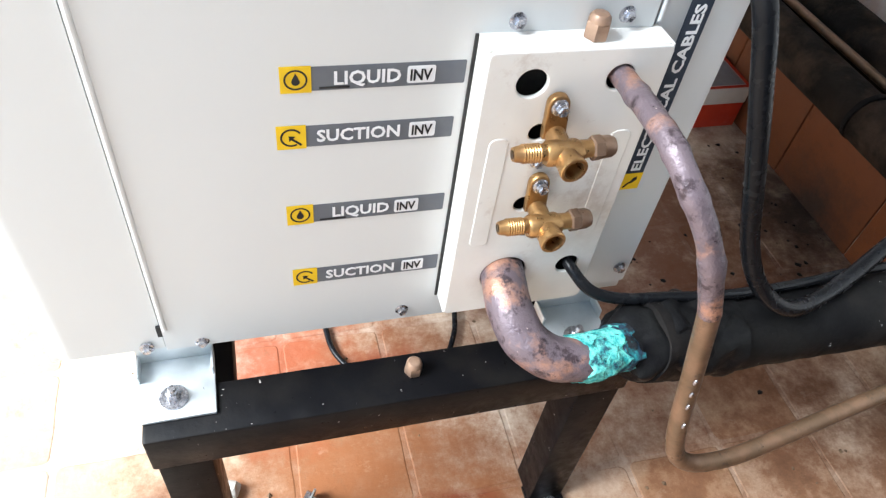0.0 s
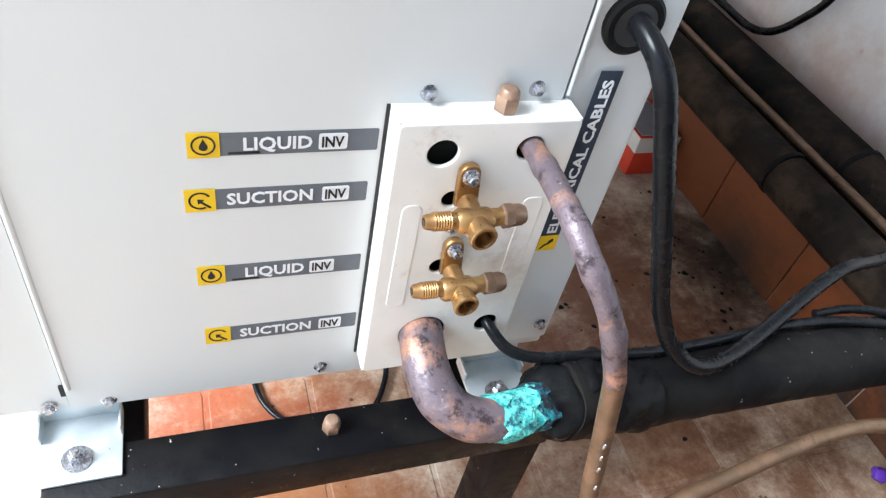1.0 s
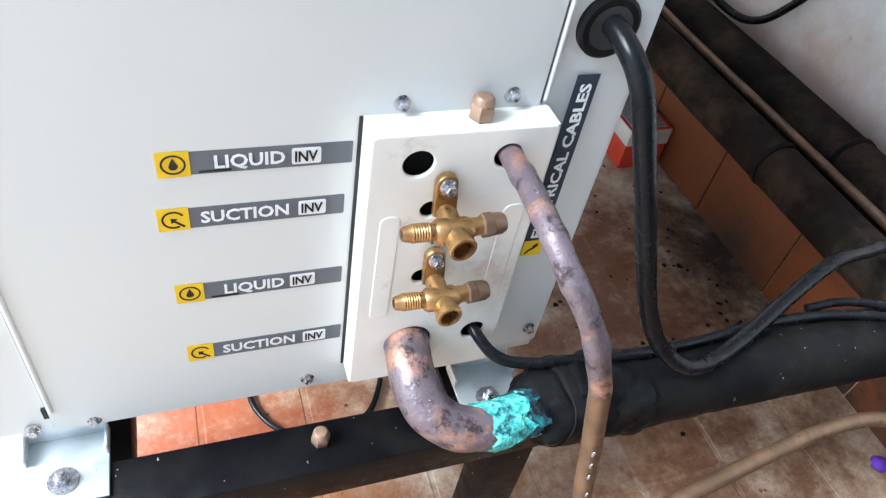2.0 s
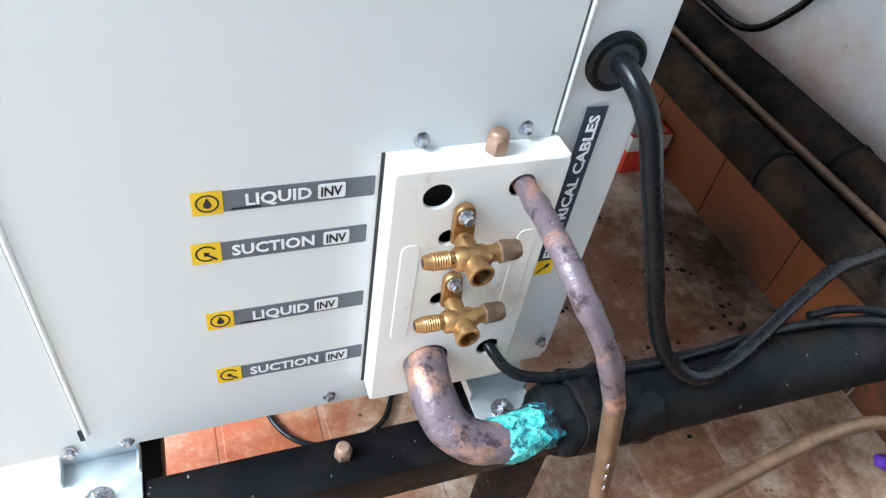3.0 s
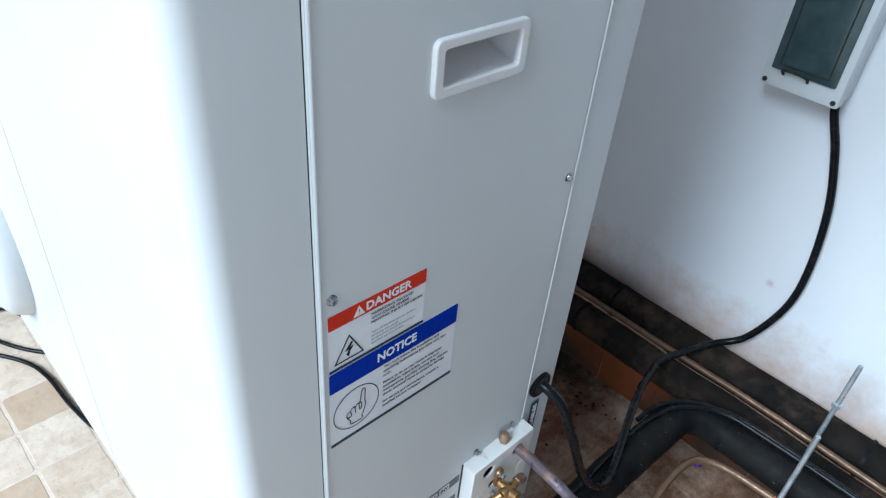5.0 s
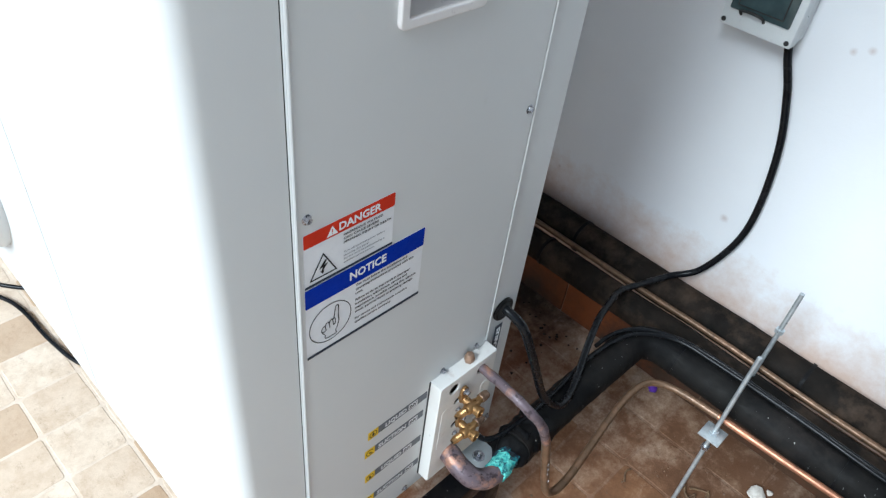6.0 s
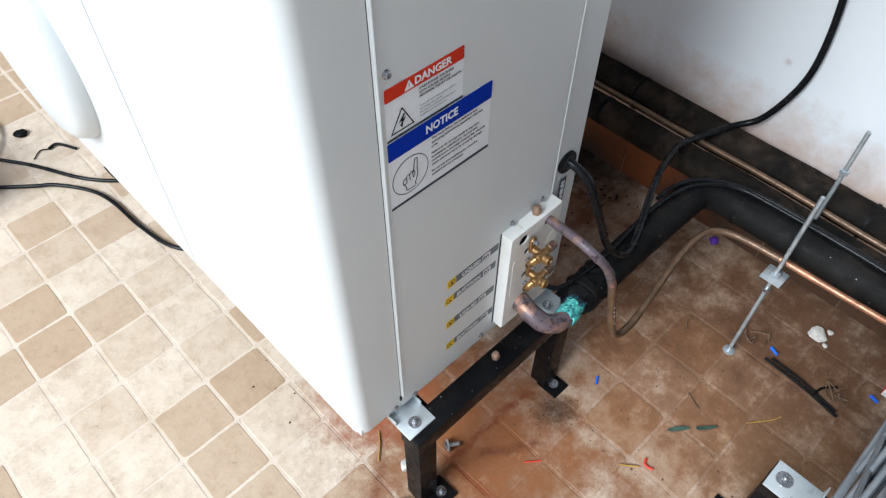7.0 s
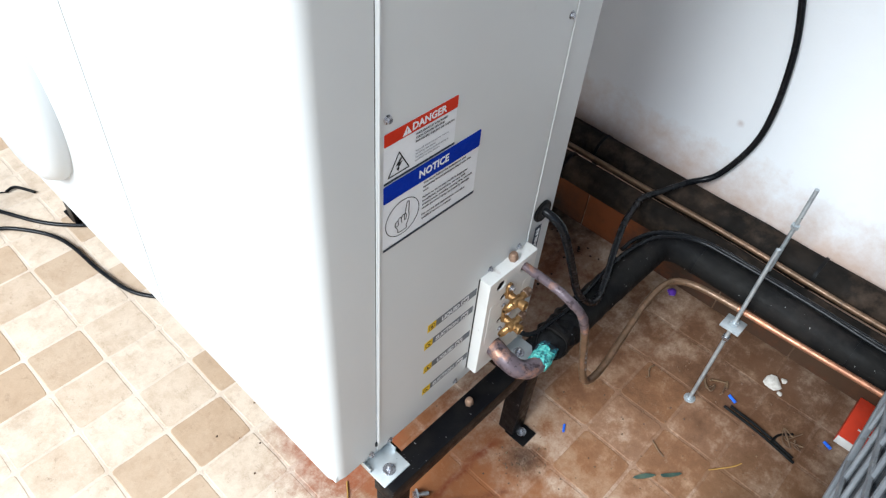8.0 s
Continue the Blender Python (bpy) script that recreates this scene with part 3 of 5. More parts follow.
# Black sheet added behind the plate so the holes look deep and unlit.
plate_part("backing", boxed((PX0 + 0.002, -0.007, PZ0 + 0.002), (PX1 - 0.002, -0.0045, PZ1 - 0.002)), M_DARK, "black sheet added as the shade inside the holes")
for x0, x1 in ((0.279, 0.2905), (0.358, 0.371)):
    me = sheet([round_rect(x0, 0.402, x1, 0.494, 0.0045)], 0.0002, 0.0007)
    ob = on_face("pressed_rib", shade(me), M_PLATE, None, PY - 0.0012)
    ob.parent = plate
    ob.matrix_parent_inverse = plate.matrix_basis.inverted()

# printed labels
def icon_square(name, x0, z0, s, kind, parent):
    sq = on_face(name, sheet([rect(x0, z0, x0 + s, z0 + s)], 0.0003), M_YELLOW, parent, -0.0028)
    cx, cz, r = x0 + s / 2, z0 + s / 2, s * 0.38

    def ink(me):
        ob = on_face("symbol", me, M_INK, None, -0.0031)
        ob.parent = sq
        ob.matrix_parent_inverse = sq.matrix_basis.inverted()

    if kind == "drop":
        ink(sheet([ring_loop(cx, cz, r), ring_loop(cx, cz, r * 0.84)], 0.0002))
        drop = [(cx, cz + r * 0.68)] + [(cx + r * 0.36 * math.sin(radians(a)), cz - r * 0.18 - r * 0.36 * math.cos(radians(a))) for a in range(110, -111, -20)]
        ink(sheet([drop], 0.0002))
    elif kind == "arrow":
        arc = [(cx + r * math.cos(radians(a)), cz + r * math.sin(radians(a))) for a in range(30, 301, 15)]
        arc += [(cx + r * 0.82 * math.cos(radians(a)), cz + r * 0.82 * math.sin(radians(a))) for a in range(300, 29, -15)]
        ink(sheet([arc], 0.0002))
        ink(sheet([[(cx - r * 0.25, cz + r * 0.2), (cx + r * 0.35, cz + r * 0.1), (cx + r * 0.15, cz - r * 0.1), (cx + r * 0.95, cz - r * 0.8), (cx + r * 0.8, cz - r * 0.95),
                     (cx - r * 0.0, cz - r * 0.25), (cx - r * 0.2, cz - r * 0.42)]], 0.0002))
    else:
        ink(sheet([[(cx - r, cz - r * 0.9), (cx - r * 0.5, cz - r * 0.2), (cx - r * 0.1, cz), (cx + r * 0.1, cz + r * 0.5), (cx + r * 0.6, cz + r * 0.8), (cx + r * 0.7, cz + r * 0.3),
                     (cx + r * 0.2, cz - r * 0.2), (cx - r * 0.2, cz - r * 0.35), (cx - r * 0.8, cz - r)]], 0.0002))
    return sq


def print_on(base, name, me, material, y=-0.0031, label=""):
    ob = on_face(name, me, material, None, y, label)
    ob.parent = base
    ob.matrix_parent_inverse = base.matrix_basis.inverted()
    return ob


for x0, x1, z1, word, kind in ((0.162, 0.2645, 0.5372, "LIQUID", "drop"), (0.158, 0.2615, 0.4988, "SUCTION", "arrow"),
                               (0.1605, 0.263, 0.4365, "LIQUID", "drop"), (0.1615, 0.265, 0.3757, "SUCTION", "arrow")):
    s = 0.0166
    base = on_face("pipe_label", sheet([round_rect(x0, z1 - s + 0.0008, x1, z1 - 0.0008, 0.001)], 0.0003), M_GREY, unit, -0.0025, "grey pipe label with white lettering")
    icon_square("yellow_square", x0 - 0.0002, z1 - s, s, kind, base).parent = base
    sub = base.children[-1]
    sub.matrix_parent_inverse = base.matrix_basis.inverted()
    w0, w, tagged_at = (0.0285, 0.0368, 0.0688) if word == "LIQUID" else (0.0225, 0.0485, 0.0765)
    if word == "LIQUID":
        print_on(base, "small_print", sheet([rect(x0 + 0.0205, z1 - s + 0.0018, x0 + 0.037, z1 - s + 0.0031)], 0.0002), M_INK, -0.0029)
    print_on(base, "lettering", words(word, x0 + w0, z1 - s + 0.0044, 0.0084, w, bold=0.00028), M_LABEL)
    k0 = x0 + tagged_at
    tag = print_on(base, "white_tag", sheet([round_rect(k0, z1 - s + 0.0028, k0 + 0.016, z1 - 0.0028, 0.0014)], 0.0002), M_LABEL)
    print_on(base, "lettering", words("INV", k0 + 0.0017, z1 - s + 0.0047, 0.0072, 0.0124, bold=0.00024), M_INK, -0.0034)

base = on_face("cable_label", sheet([rect(0.3935, 0.4225, 0.4085, 0.572)], 0.0003), M_NAVY, unit, -0.0022, "dark upright cable label")
sub = icon_square("yellow_square", 0.3935, 0.4225, 0.015, "plug", base)
sub.parent = base
sub.matrix_parent_inverse = base.matrix_basis.inverted()
print_on(base, "lettering", words("ELECTRICAL CABLES", 0.4046, 0.440, 0.0073, 0.126, turn=90, bold=0.00026), M_LABEL, -0.0027)

# danger notice
dz0, dz1, dx0, dx1 = 0.8455, 0.909, 0.0762, 0.1795
danger = on_face("danger_label", sheet([round_rect(dx0, dz0, dx1, dz1, 0.0016)], 0.0003), M_LABEL, unit, -0.0025, "white warning label with a red band")
print_on(danger, "red_band", sheet([round_rect(dx0, dz1 - 0.0155, dx1, dz1, 0.0016)], 0.0002), M_RED)
print_on(danger, "dark_edge", sheet([rect(dx0, dz0, dx1, dz0 + 0.0028)], 0.0002), M_NAVY)
print_on(danger, "lettering", words("DANGER", dx0 + 0.038, dz1 - 0.0122, 0.0088, 0.0485, bold=0.0003), M_LABEL, -0.0034)
tx = dx0 + 0.0305
print_on(danger, "warning_triangle", sheet([[(tx - 0.006, dz1 - 0.0135), (tx + 0.006, dz1 - 0.0135), (tx, dz1 - 0.003)], rect(tx - 0.0006, dz1 - 0.0105, tx + 0.0006, dz1 - 0.0065),
                                            rect(tx - 0.0006, dz1 - 0.0125, tx + 0.0006, dz1 - 0.0113)], 0.0002), M_LABEL, -0.0034)
cx, cz = dx0 + 0.0205, dz0 + 0.0185
print_on(danger, "bolt_triangle", sheet([[(cx - 0.0155, cz - 0.012), (cx + 0.0155, cz - 0.012), (cx, cz + 0.016)], [(cx - 0.0133, cz - 0.0107), (cx + 0.0133, cz - 0.0107), (cx, cz + 0.0133)]], 0.0002), M_INK)
print_on(danger, "bolt_sign", sheet([[(cx + 0.002, cz + 0.007), (cx - 0.0045, cz - 0.0015), (cx - 0.0005, cz - 0.0008), (cx - 0.0022, cz - 0.0052), (cx - 0.0036, cz - 0.0048), (cx - 0.0008, cz - 0.009),
                                      (cx + 0.001, cz - 0.0045), (cx - 0.0006, cz - 0.0052), (cx + 0.0048, cz + 0.0018), (cx + 0.0008, cz + 0.001), (cx + 0.0038, cz + 0.006)]], 0.0002), M_INK)
for k, (text, w) in enumerate((("HAZARDOUS VOLTAGE!", 0.0455), ("CAN CAUSE SEVERE", 0.041), ("PERSONAL INJURY OR DEATH", 0.056))):
    print_on(danger, "lettering", words(text, dx0 + 0.0435, dz1 - 0.0212 - k * 0.0047, 0.0026, w), M_INK)
for k, (text, w) in enumerate((("Turn off electrical power before", 0.049), ("servicing this panel.", 0.03), ("Service must be performed by a", 0.049), ("qualified service person.", 0.037))):
    print_on(danger, "lettering", words(text, dx0 + 0.0435, dz0 + 0.0215 - k * 0.0042, 0.0021, w), M_INK_PALE)

# operating notice
nz0, nz1, nx0, nx1 = 0.748, 0.8437, 0.0757, 0.2245
notice = on_face("notice_label", sheet([round_rect(nx0, nz0, nx1, nz1, 0.0016)], 0.0003), M_LABEL, unit, -0.0025, "white notice label with a blue band")
print_on(notice, "blue_band", sheet([round_rect(nx0, nz1 - 0.024, nx1, nz1, 0.0016)], 0.0002), M_BLUE)
print_on(notice, "dark_edge", sheet([rect(nx0, nz0, nx1, nz0 + 0.0036)], 0.0002), M_NAVY)
print_on(notice, "lettering", words("NOTICE", nx0 + 0.0515, nz1 - 0.0165, 0.0102, 0.0455, bold=0.00036), M_LABEL, -0.0034)
cx, cz, rx = nx0 + 0.0285, nz0 + 0.0372, 0.0255
print_on(notice, "oval", sheet([ring_loop(cx, cz, rx, 36, 0.0255), ring_loop(cx, cz, rx - 0.0008, 36, 0.0247)], 0.0002), M_INK)
for pen in (((0.0035, 0.0015), (0.0041, 0.0041), (0.0061, 0.0174), (0.008, 0.0186), (0.0096, 0.0168), (0.0093, 0.0032), (0.0101, -0.0034), (0.0076, -0.0125), (0.006, -0.0156), (0.0063, -0.0203),
             (-0.006, -0.0198), (-0.0069, -0.0147), (-0.0106, -0.0086), (-0.0104, -0.004), (-0.0088, -0.002), (-0.0069, -0.0022), (-0.0054, -0.0084)),
            ((-0.0066, -0.0026), (-0.0056, 0.0004), (-0.0038, 0.0014), (-0.0022, 0.0006), (-0.0009, -0.0078)), ((-0.0017, -0.0008), (-0.0005, 0.0022), (0.0012, 0.0029), (0.0024, 0.002), (0.0035, -0.0066)),
            ((0.0024, 0.0022), (0.0044, 0.0026), (0.0058, 0.0006), (0.0054, -0.0052), (0.0036, -0.0068)), ((-0.0105, -0.0082), (-0.0078, -0.0094), (-0.0054, -0.0084))):
    print_on(notice, "pointer_sign", sheet([stroke([(cx + u, cz + v) for u, v in pen], 0.0009)], 0.0002), M_INK)
rows = ("You must follow the installation and", "operating instructions provided with this", "unit.", "", "Failure to do so may result in improper", "installation, adjustment, service and",
        "maintenance, possibly causing fire, electric", "shock, personal injury or property damage.", "", "For service and maintenance, consult a", "qualified service company.")
for k, text in enumerate(rows):
    if text:
        print_on(notice, "lettering", words(text, nx0 + 0.0590, nz1 - 0.0290 - k * 0.0056 + (0.0018 if k > 3 else 0) + (0.0016 if k > 8 else 0), 0.0031, len(text) * 0.00187), M_INK)

# galvanised foot brackets bolted to the stand
BOLT = mesh_of("bolt", lathe([(0.0016, 0.0052), (0.007, 0.0052), (0.0078, 0.0045)], seg=6, bm=lathe([(0.007, 0.0033), (0.0125, 0.0033), (0.0135, 0.0026)], seg=14)), M_ZINC)
WASHER = mesh_of("washer", lathe([(0, 0.0105), (0.0016, 0.0102)], seg=24), M_ZINC)


def foot_bracket(x0, x1, y0, y1, out):
    """A folded bracket: a flat tongue on the beam and a lip up to the cabinet."""
    bm = boxed((x0, min(y0, y1), 0.2745), (x1, max(y0, y1), 0.2775), 0.0008)
    boxed((x0, y0 - 0.0015, 0.2745), (x1, y0 + 0.0015, 0.303), 0.0008, bm=bm)
    for x in (x0, x1 - 0.002):
        boxed((x, min(y0, y0 - out * 0.02), 0.276), (x + 0.002, max(y0, y0 - out * 0.02), 0.287), 0.0006, bm=bm)
    br = part("foot_bracket", bm, M_GALV, unit, "galvanised foot bracket")
    cx, cy = (x0 + x1) / 2 - 0.002, y0 - out * 0.036
    placed("washer", WASHER, br, axis((cx, cy, 0.2775), (0, 0, 1)))
    placed("bolt", BOLT, br, axis((cx, cy, 0.2775), (0.04, 0.02, 1)))


foot_bracket(0.043, 0.098, 0.008, -0.045, 1)
foot_bracket(0.364, 0.418, 0.008, -0.05, 1)
foot_bracket(0.043, 0.098, 1.07, 1.12, -1)
foot_bracket(0.364, 0.418, 1.07, 1.12, -1)
for x in (0.055, 0.093):
    placed("screw", SCREW, unit, axis((x, -0.0016, 0.3075), (0, -1, 0.15)))

# ---------------------------------------------------------------- steel stands
def stand(x0, x1, y0, y1, label):
    """A welded tube frame: two cross beams, four legs with foot plates, two rails under the cabinet."""
    st = thing("steel_stand", ((x0 + x1) / 2, (y0 + y1) / 2, 0), label, "stand")
    top, low, w = 0.2745, 0.232, 0.043
    for y in (y0, y1):
        part("beam", boxed((x0, y - w / 2, low), (x1, y + w / 2, top), 0.003), M_STEEL_BLACK, st)
        for x in (x0 + 0.003, x1 - 0.043):
            leg = part("leg", boxed((x, y - 0.019, 0.004), (x + 0.04, y + 0.019, low + 0.002), 0.0025), M_STEEL_BLACK, st)
            sgn = -1 if y == y0 else 1
            aside = 0.022 if x < (x0 + x1) / 2 else 0.0
            part("foot_plate", boxed((x - 0.001, min(y, y + sgn * 0.05), 0), (x + 0.041 + aside, max(y, y + sgn * 0.05), 0.006), 0.0015), M_STEEL_BLACK, leg)
            placed("bolt", BOLT, leg, axis((x + 0.021 + aside, y + sgn * 0.026, 0.0045), (0.03, 0.02, 1)))
            placed("washer", WASHER, leg, axis((x + 0.021 + aside, y + sgn * 0.026, 0.006), (0, 0, 1)))
    for x in (x0 + 0.03, x1 - 0.075):
        part("rail", boxed((x, y0 + w / 2 + 0.002, low), (x + 0.035, y1 - w / 2 - 0.002, 0.262), 0.003), M_STEEL_BLACK, st)
    return st


stand(0.046, 0.436, -0.0385, 1.1185, "black painted welded steel tube stand under the unit")

# ---------------------------------------------------------------- brass service valves
def valve(x, z, label):
    """A forged three-way valve on the cover plate: lug, flare port, open port and cap nut."""
    v = thing("service_valve", (x, -0.022, z), label, "valve", "brass service valves")
    y = -0.043
    body = lathe([(-0.011, 0.0066), (-0.009, 0.0078), (0.008, 0.0078), (0.012, 0.006)], axis((x, y, z), (1, 0, 0.0)), 18)
    lathe([(0, 0.0062), (0.022, 0.0068)], axis((x, -0.022, z + 0.003), (0, -1, -0.1)), 16, body)
    part("body", body, M_BRASS, v)
    lug = [(x - 0.0062, z), (x + 0.0062, z)] + [(x - 0.002 + 0.0056 * math.cos(radians(a)), z + 0.0225 + 0.0056 * math.sin(radians(a))) for a in range(0, 181, 20)]
    on_face("mounting_lug", shade(sheet([lug], 0.003, 0.0012)), M_BRASS, v, -0.027)
    placed("bolt", SCREW, v, axis((x - 0.002, -0.0298, z + 0.022), (0.1, -1, 0.1)) @ Matrix.Diagonal((1, 1, 1.3, 1)))
    placed("bolt", SCREW, v, axis((x - 0.003, -0.0215, z - 0.0245), (0.1, -1, 0.1)) @ Matrix.Diagonal((0.9, 0.9, 1.1, 1)))
    # flare port with a thread
    prof = [(0, 0.0052)]
    for k in range(7):
        prof += [(0.004 + k * 0.0016, 0.0052), (0.0048 + k * 0.0016, 0.0059)]
    prof += [(0.0162, 0.0050), (0.0185, 0.0047), (0.0205, 0.0040)]
    port = part("flare_port", lathe(prof, axis((x - 0.010, y, z + 0.001), (-1, 0.02, 0.0)), 18), M_BRASS, v, "threaded brass flare port")
    # Flat dark disc on the tip, painted as the shaded opening.
    part("bore", lathe([(0, 0.0026), (0.0004, 0.0026)], axis((x - 0.0305, y + 0.0004, z + 0.001), (-1, 0.02, 0)), 14), M_BRASS_HOLE, port)
    # open socket towards the front, a hollow collar
    m = axis((x + 0.0005, y + 0.002, z - 0.001), (0.06, -1, 0.04))
    sock = part("open_port", lathe([(0, 0.0074), (0.012, 0.0076), (0.0155, 0.0084), (0.0178, 0.0084), (0.0184, 0.0078), (0.0184, 0.0062), (0.012, 0.0054), (0.006, 0.005)], m, 22), M_BRASS, v, "open brass port")
    # Darkened floor of the socket, its shade set by colour.
    part("bore", lathe([(0.006, 0.0051), (0.0065, 0.0051)], m, 16), M_BRASS_HOLE, sock)
    # stem and tarnished cap nut
    part("stem", lathe([(0, 0.0058), (0.006, 0.0054), (0.009, 0.0062)], axis((x + 0.010, y, z + 0.001), (1, 0.03, 0.02)), 16), M_BRASS, v)
    cap = lathe([(0.0075, 0.0066), (0.0085, 0.0076), (0.0135, 0.0076), (0.0145, 0.0069)], axis((x + 0.010, y, z + 0.001), (1, 0.03, 0.02)), 6)
    lathe([(0.0142, 0.0069), (0.0195, 0.0067), (0.0222, 0.0055), (0.0228, 0.003)], axis((x + 0.010, y, z + 0.001), (1, 0.03, 0.02)), 20, cap)
    part("cap_nut", cap, M_BRONZE, v, "dark bronze hexagon cap nut")
    return v


valve(0.3155, 0.4985, "brass service valve with flare port and tarnished cap")
valve(0.3172, 0.4385, "brass service valve below its twin on the plate")


def cap_nut(at, label, tilt=(0, 0, 1)):
    """A loose hexagon cap nut with a rounded crown."""
    bm = lathe([(0, 0.0068), (0.0012, 0.0073), (0.009, 0.0073), (0.010, 0.0066)], axis(at, tilt), 6)
    lathe([(0.0098, 0.0064), (0.0125, 0.006), (0.0142, 0.0045), (0.0148, 0.002)], axis(at, tilt), 20, bm)
    ob = new("cap_nut", mesh_of("cap_nut", bm, M_BRASS_DULL))
    return tagged(ob, label, "nut", "loose brass cap nuts")


cap_nut((0.334, -0.0105, PZ1 + 0.0002), "tarnished brass cap nut lying on the cover plate")
cap_nut((0.247, -0.035, 0.2745), "tarnished brass cap nut standing on the black beam")

# ---------------------------------------------------------------- pipework
suction = thing("suction_pipe", (0.3536, -0.063, 0.28), "thick heat-stained copper suction elbow joining the black insulation", "pipe")
line = glide([(0.3095, 0.002, 0.3685), (0.308, -0.027, 0.368), (0.307, -0.053, 0.3615), (0.3145, -0.072, 0.351), (0.333, -0.0835, 0.3425), (0.357, -0.0855, 0.339), (0.382, -0.0805, 0.336)], 7)
part("elbow", tube(line, 0.0164, 24, wobble=0.05), M_COPPER_BURNT, suction)
crust = bmesh.new()
tube(glide([(0.352, -0.0857, 0.3395), (0.363, -0.0847, 0.3385), (0.374, -0.0825, 0.337), (0.385, -0.0797, 0.3355)], 7), 0.0178, 28, crust)
for vert in crust.verts:
    axis_y, axis_z = -0.0835, 0.338
    off = Vector((0, vert.co.y - axis_y, vert.co.z - axis_z))
    vert.co += off * (0.1 * noise.noise(vert.co * 230) - 0.01)
    vert.co.x += 0.016 * noise.noise(vert.co * 95 + Vector((5, 1, 3)))
patina = tube(glide([(0.378, -0.0815, 0.3365), (0.39, -0.078, 0.3345), (0.404, -0.0735, 0.331)], 7), 0.0176, 28)
for vert in patina.verts:
    vert.co.x += 0.014 * noise.noise(vert.co * 110 + Vector((2, 7, 1)))
    vert.co += Vector((0, noise.noise(vert.co * 200), noise.noise(vert.co * 200 + Vector((4, 0, 0))))) * 0.0012
part("dark_patina", patina, M_PATINA, suction, "dark blue copper corrosion by the tape")
part("verdigris_crust", crust, M_TEAL, suction, "bright teal copper corrosion")

main = thing("insulated_pipe", (0.6266, -0.0735, 0.26), "thick black foam-insulated pipe bending along the wall", "pipe", "insulated pipes by the wall")
bend = [(0.821 - 0.052 + 0.052 * math.sin(radians(a)), -0.0625 - 0.052 + 0.052 * math.cos(radians(a)), 0.3) for a in range(0, 91, 10)]
sleeve = part("sleeve", tube(glide([(0.41, -0.0715, 0.327), (0.45, -0.066, 0.317), (0.52, -0.062, 0.306), (0.6, -0.0605, 0.301), (0.69, -0.0608, 0.3)], 8) + bend + [(0.821, -0.1147 - k * 0.1, 0.3) for k in range(1, 24)], 0.0325, 24, wobble=0.05), M_FOAM, main)
torn = bmesh.new()
tube(glide([(0.39, -0.0775, 0.334), (0.404, -0.073, 0.33), (0.43, -0.0685, 0.322), (0.49, -0.0635, 0.311)], 14), 0.033, 40, torn, radius=lambda s: 0.56 + 0.46 * min(1, s * 1.6))
for vert in torn.verts:
    vert.co.x += 0.012 * noise.noise(vert.co * 55) * (1 if vert.co.x < 0.413 else 0)
    vert.co += Vector((0, noise.noise(vert.co * 48), noise.noise(vert.co * 48 + Vector((9, 0, 0))))) * 0.008
part("torn_tape", torn, M_TAPE, main, "torn black tape wrapping")
part("tape_band", tube([(0.8209, -0.1418, 0.3), (0.8209, -0.1491, 0.3)], 0.0338, 24, wobble=0.04), M_TAPE, main)
part("tape_band", tube([(0.8209, -0.462, 0.3), (0.8209, -0.4683, 0.3)], 0.0338, 24, wobble=0.04), M_TAPE, main)


def straight_pipe(x, z, r, material, label, group="insulated pipes by the wall", bands=()):
    p = thing("insulated_pipe" if r > 0.01 else "copper_pipe", (x, 0.5, z - r), label, "pipe", group)
    pts = [(x + 0.004 * noise.noise(Vector((k * 0.31, z * 9, 0))), 3.4 - k * 0.1, z + 0.004 * noise.noise(Vector((0, k * 0.27, x * 9)))) for k in range(59)]
    part("sleeve" if r > 0.01 else "pipe", tube(pts, r, 24 if r > 0.01 else 14, wobble=0.06 if r > 0.01 else 0), material, p)
    for y in bands:
        part("tape_band", tube([(x, y, z), (x, y - 0.007, z)], r * 1.06, 24, wobble=0.05), M_TAPE, p)


straight_pipe(0.990, 0.281, 0.0365, M_FOAM_BROWN, "brown-dusted foam-insulated pipe running against the wall", bands=(0.21, -0.33))
straight_pipe(0.902, 0.264, 0.032, M_FOAM_BROWN, "dusty foam-insulated pipe behind the black one", bands=(0.24,))
straight_pipe(0.935, 0.2925, 0.0062, M_COPPER_BROWN, "thin bare brown copper pipe between the sleeves", "bare copper pipes")
straight_pipe(0.947, 0.284, 0.0045, M_COPPER_BROWN, "thin brown copper pipe between the sleeves", "bare copper pipes")

liquid = thing("liquid_pipe", (0.4691, -0.147, 0.27), "bent copper liquid pipe, heat-stained above and brown below", "pipe")
down = glide([(0.351, 0.0021, 0.535), (0.352, -0.032, 0.534), (0.348, -0.063, 0.539), (0.3435, -0.095, 0.5425), (0.3505, -0.118, 0.527), (0.366, -0.1295, 0.497), (0.3835, -0.134, 0.45)], 8)
low = glide([(0.3835, -0.134, 0.45), (0.396, -0.1385, 0.388), (0.4055, -0.1445, 0.33), (0.413, -0.149, 0.30), (0.4255, -0.152, 0.284), (0.4455, -0.1535, 0.2765), (0.4796, -0.1522, 0.2765), (0.5426, -0.1433, 0.281), (0.6266, -0.1313, 0.286),
             (0.6896, -0.127, 0.288), (0.7316, -0.1333, 0.289), (0.7547, -0.1554, 0.289), (0.7662, -0.1943, 0.289), (0.772, -0.2625, 0.289)], 8)
swell = lambda s: 1 + 0.1 * sum(math.exp(-((s - c) / 0.02) ** 2) for c in (0.22, 0.43, 0.52, 0.66, 0.86)) 
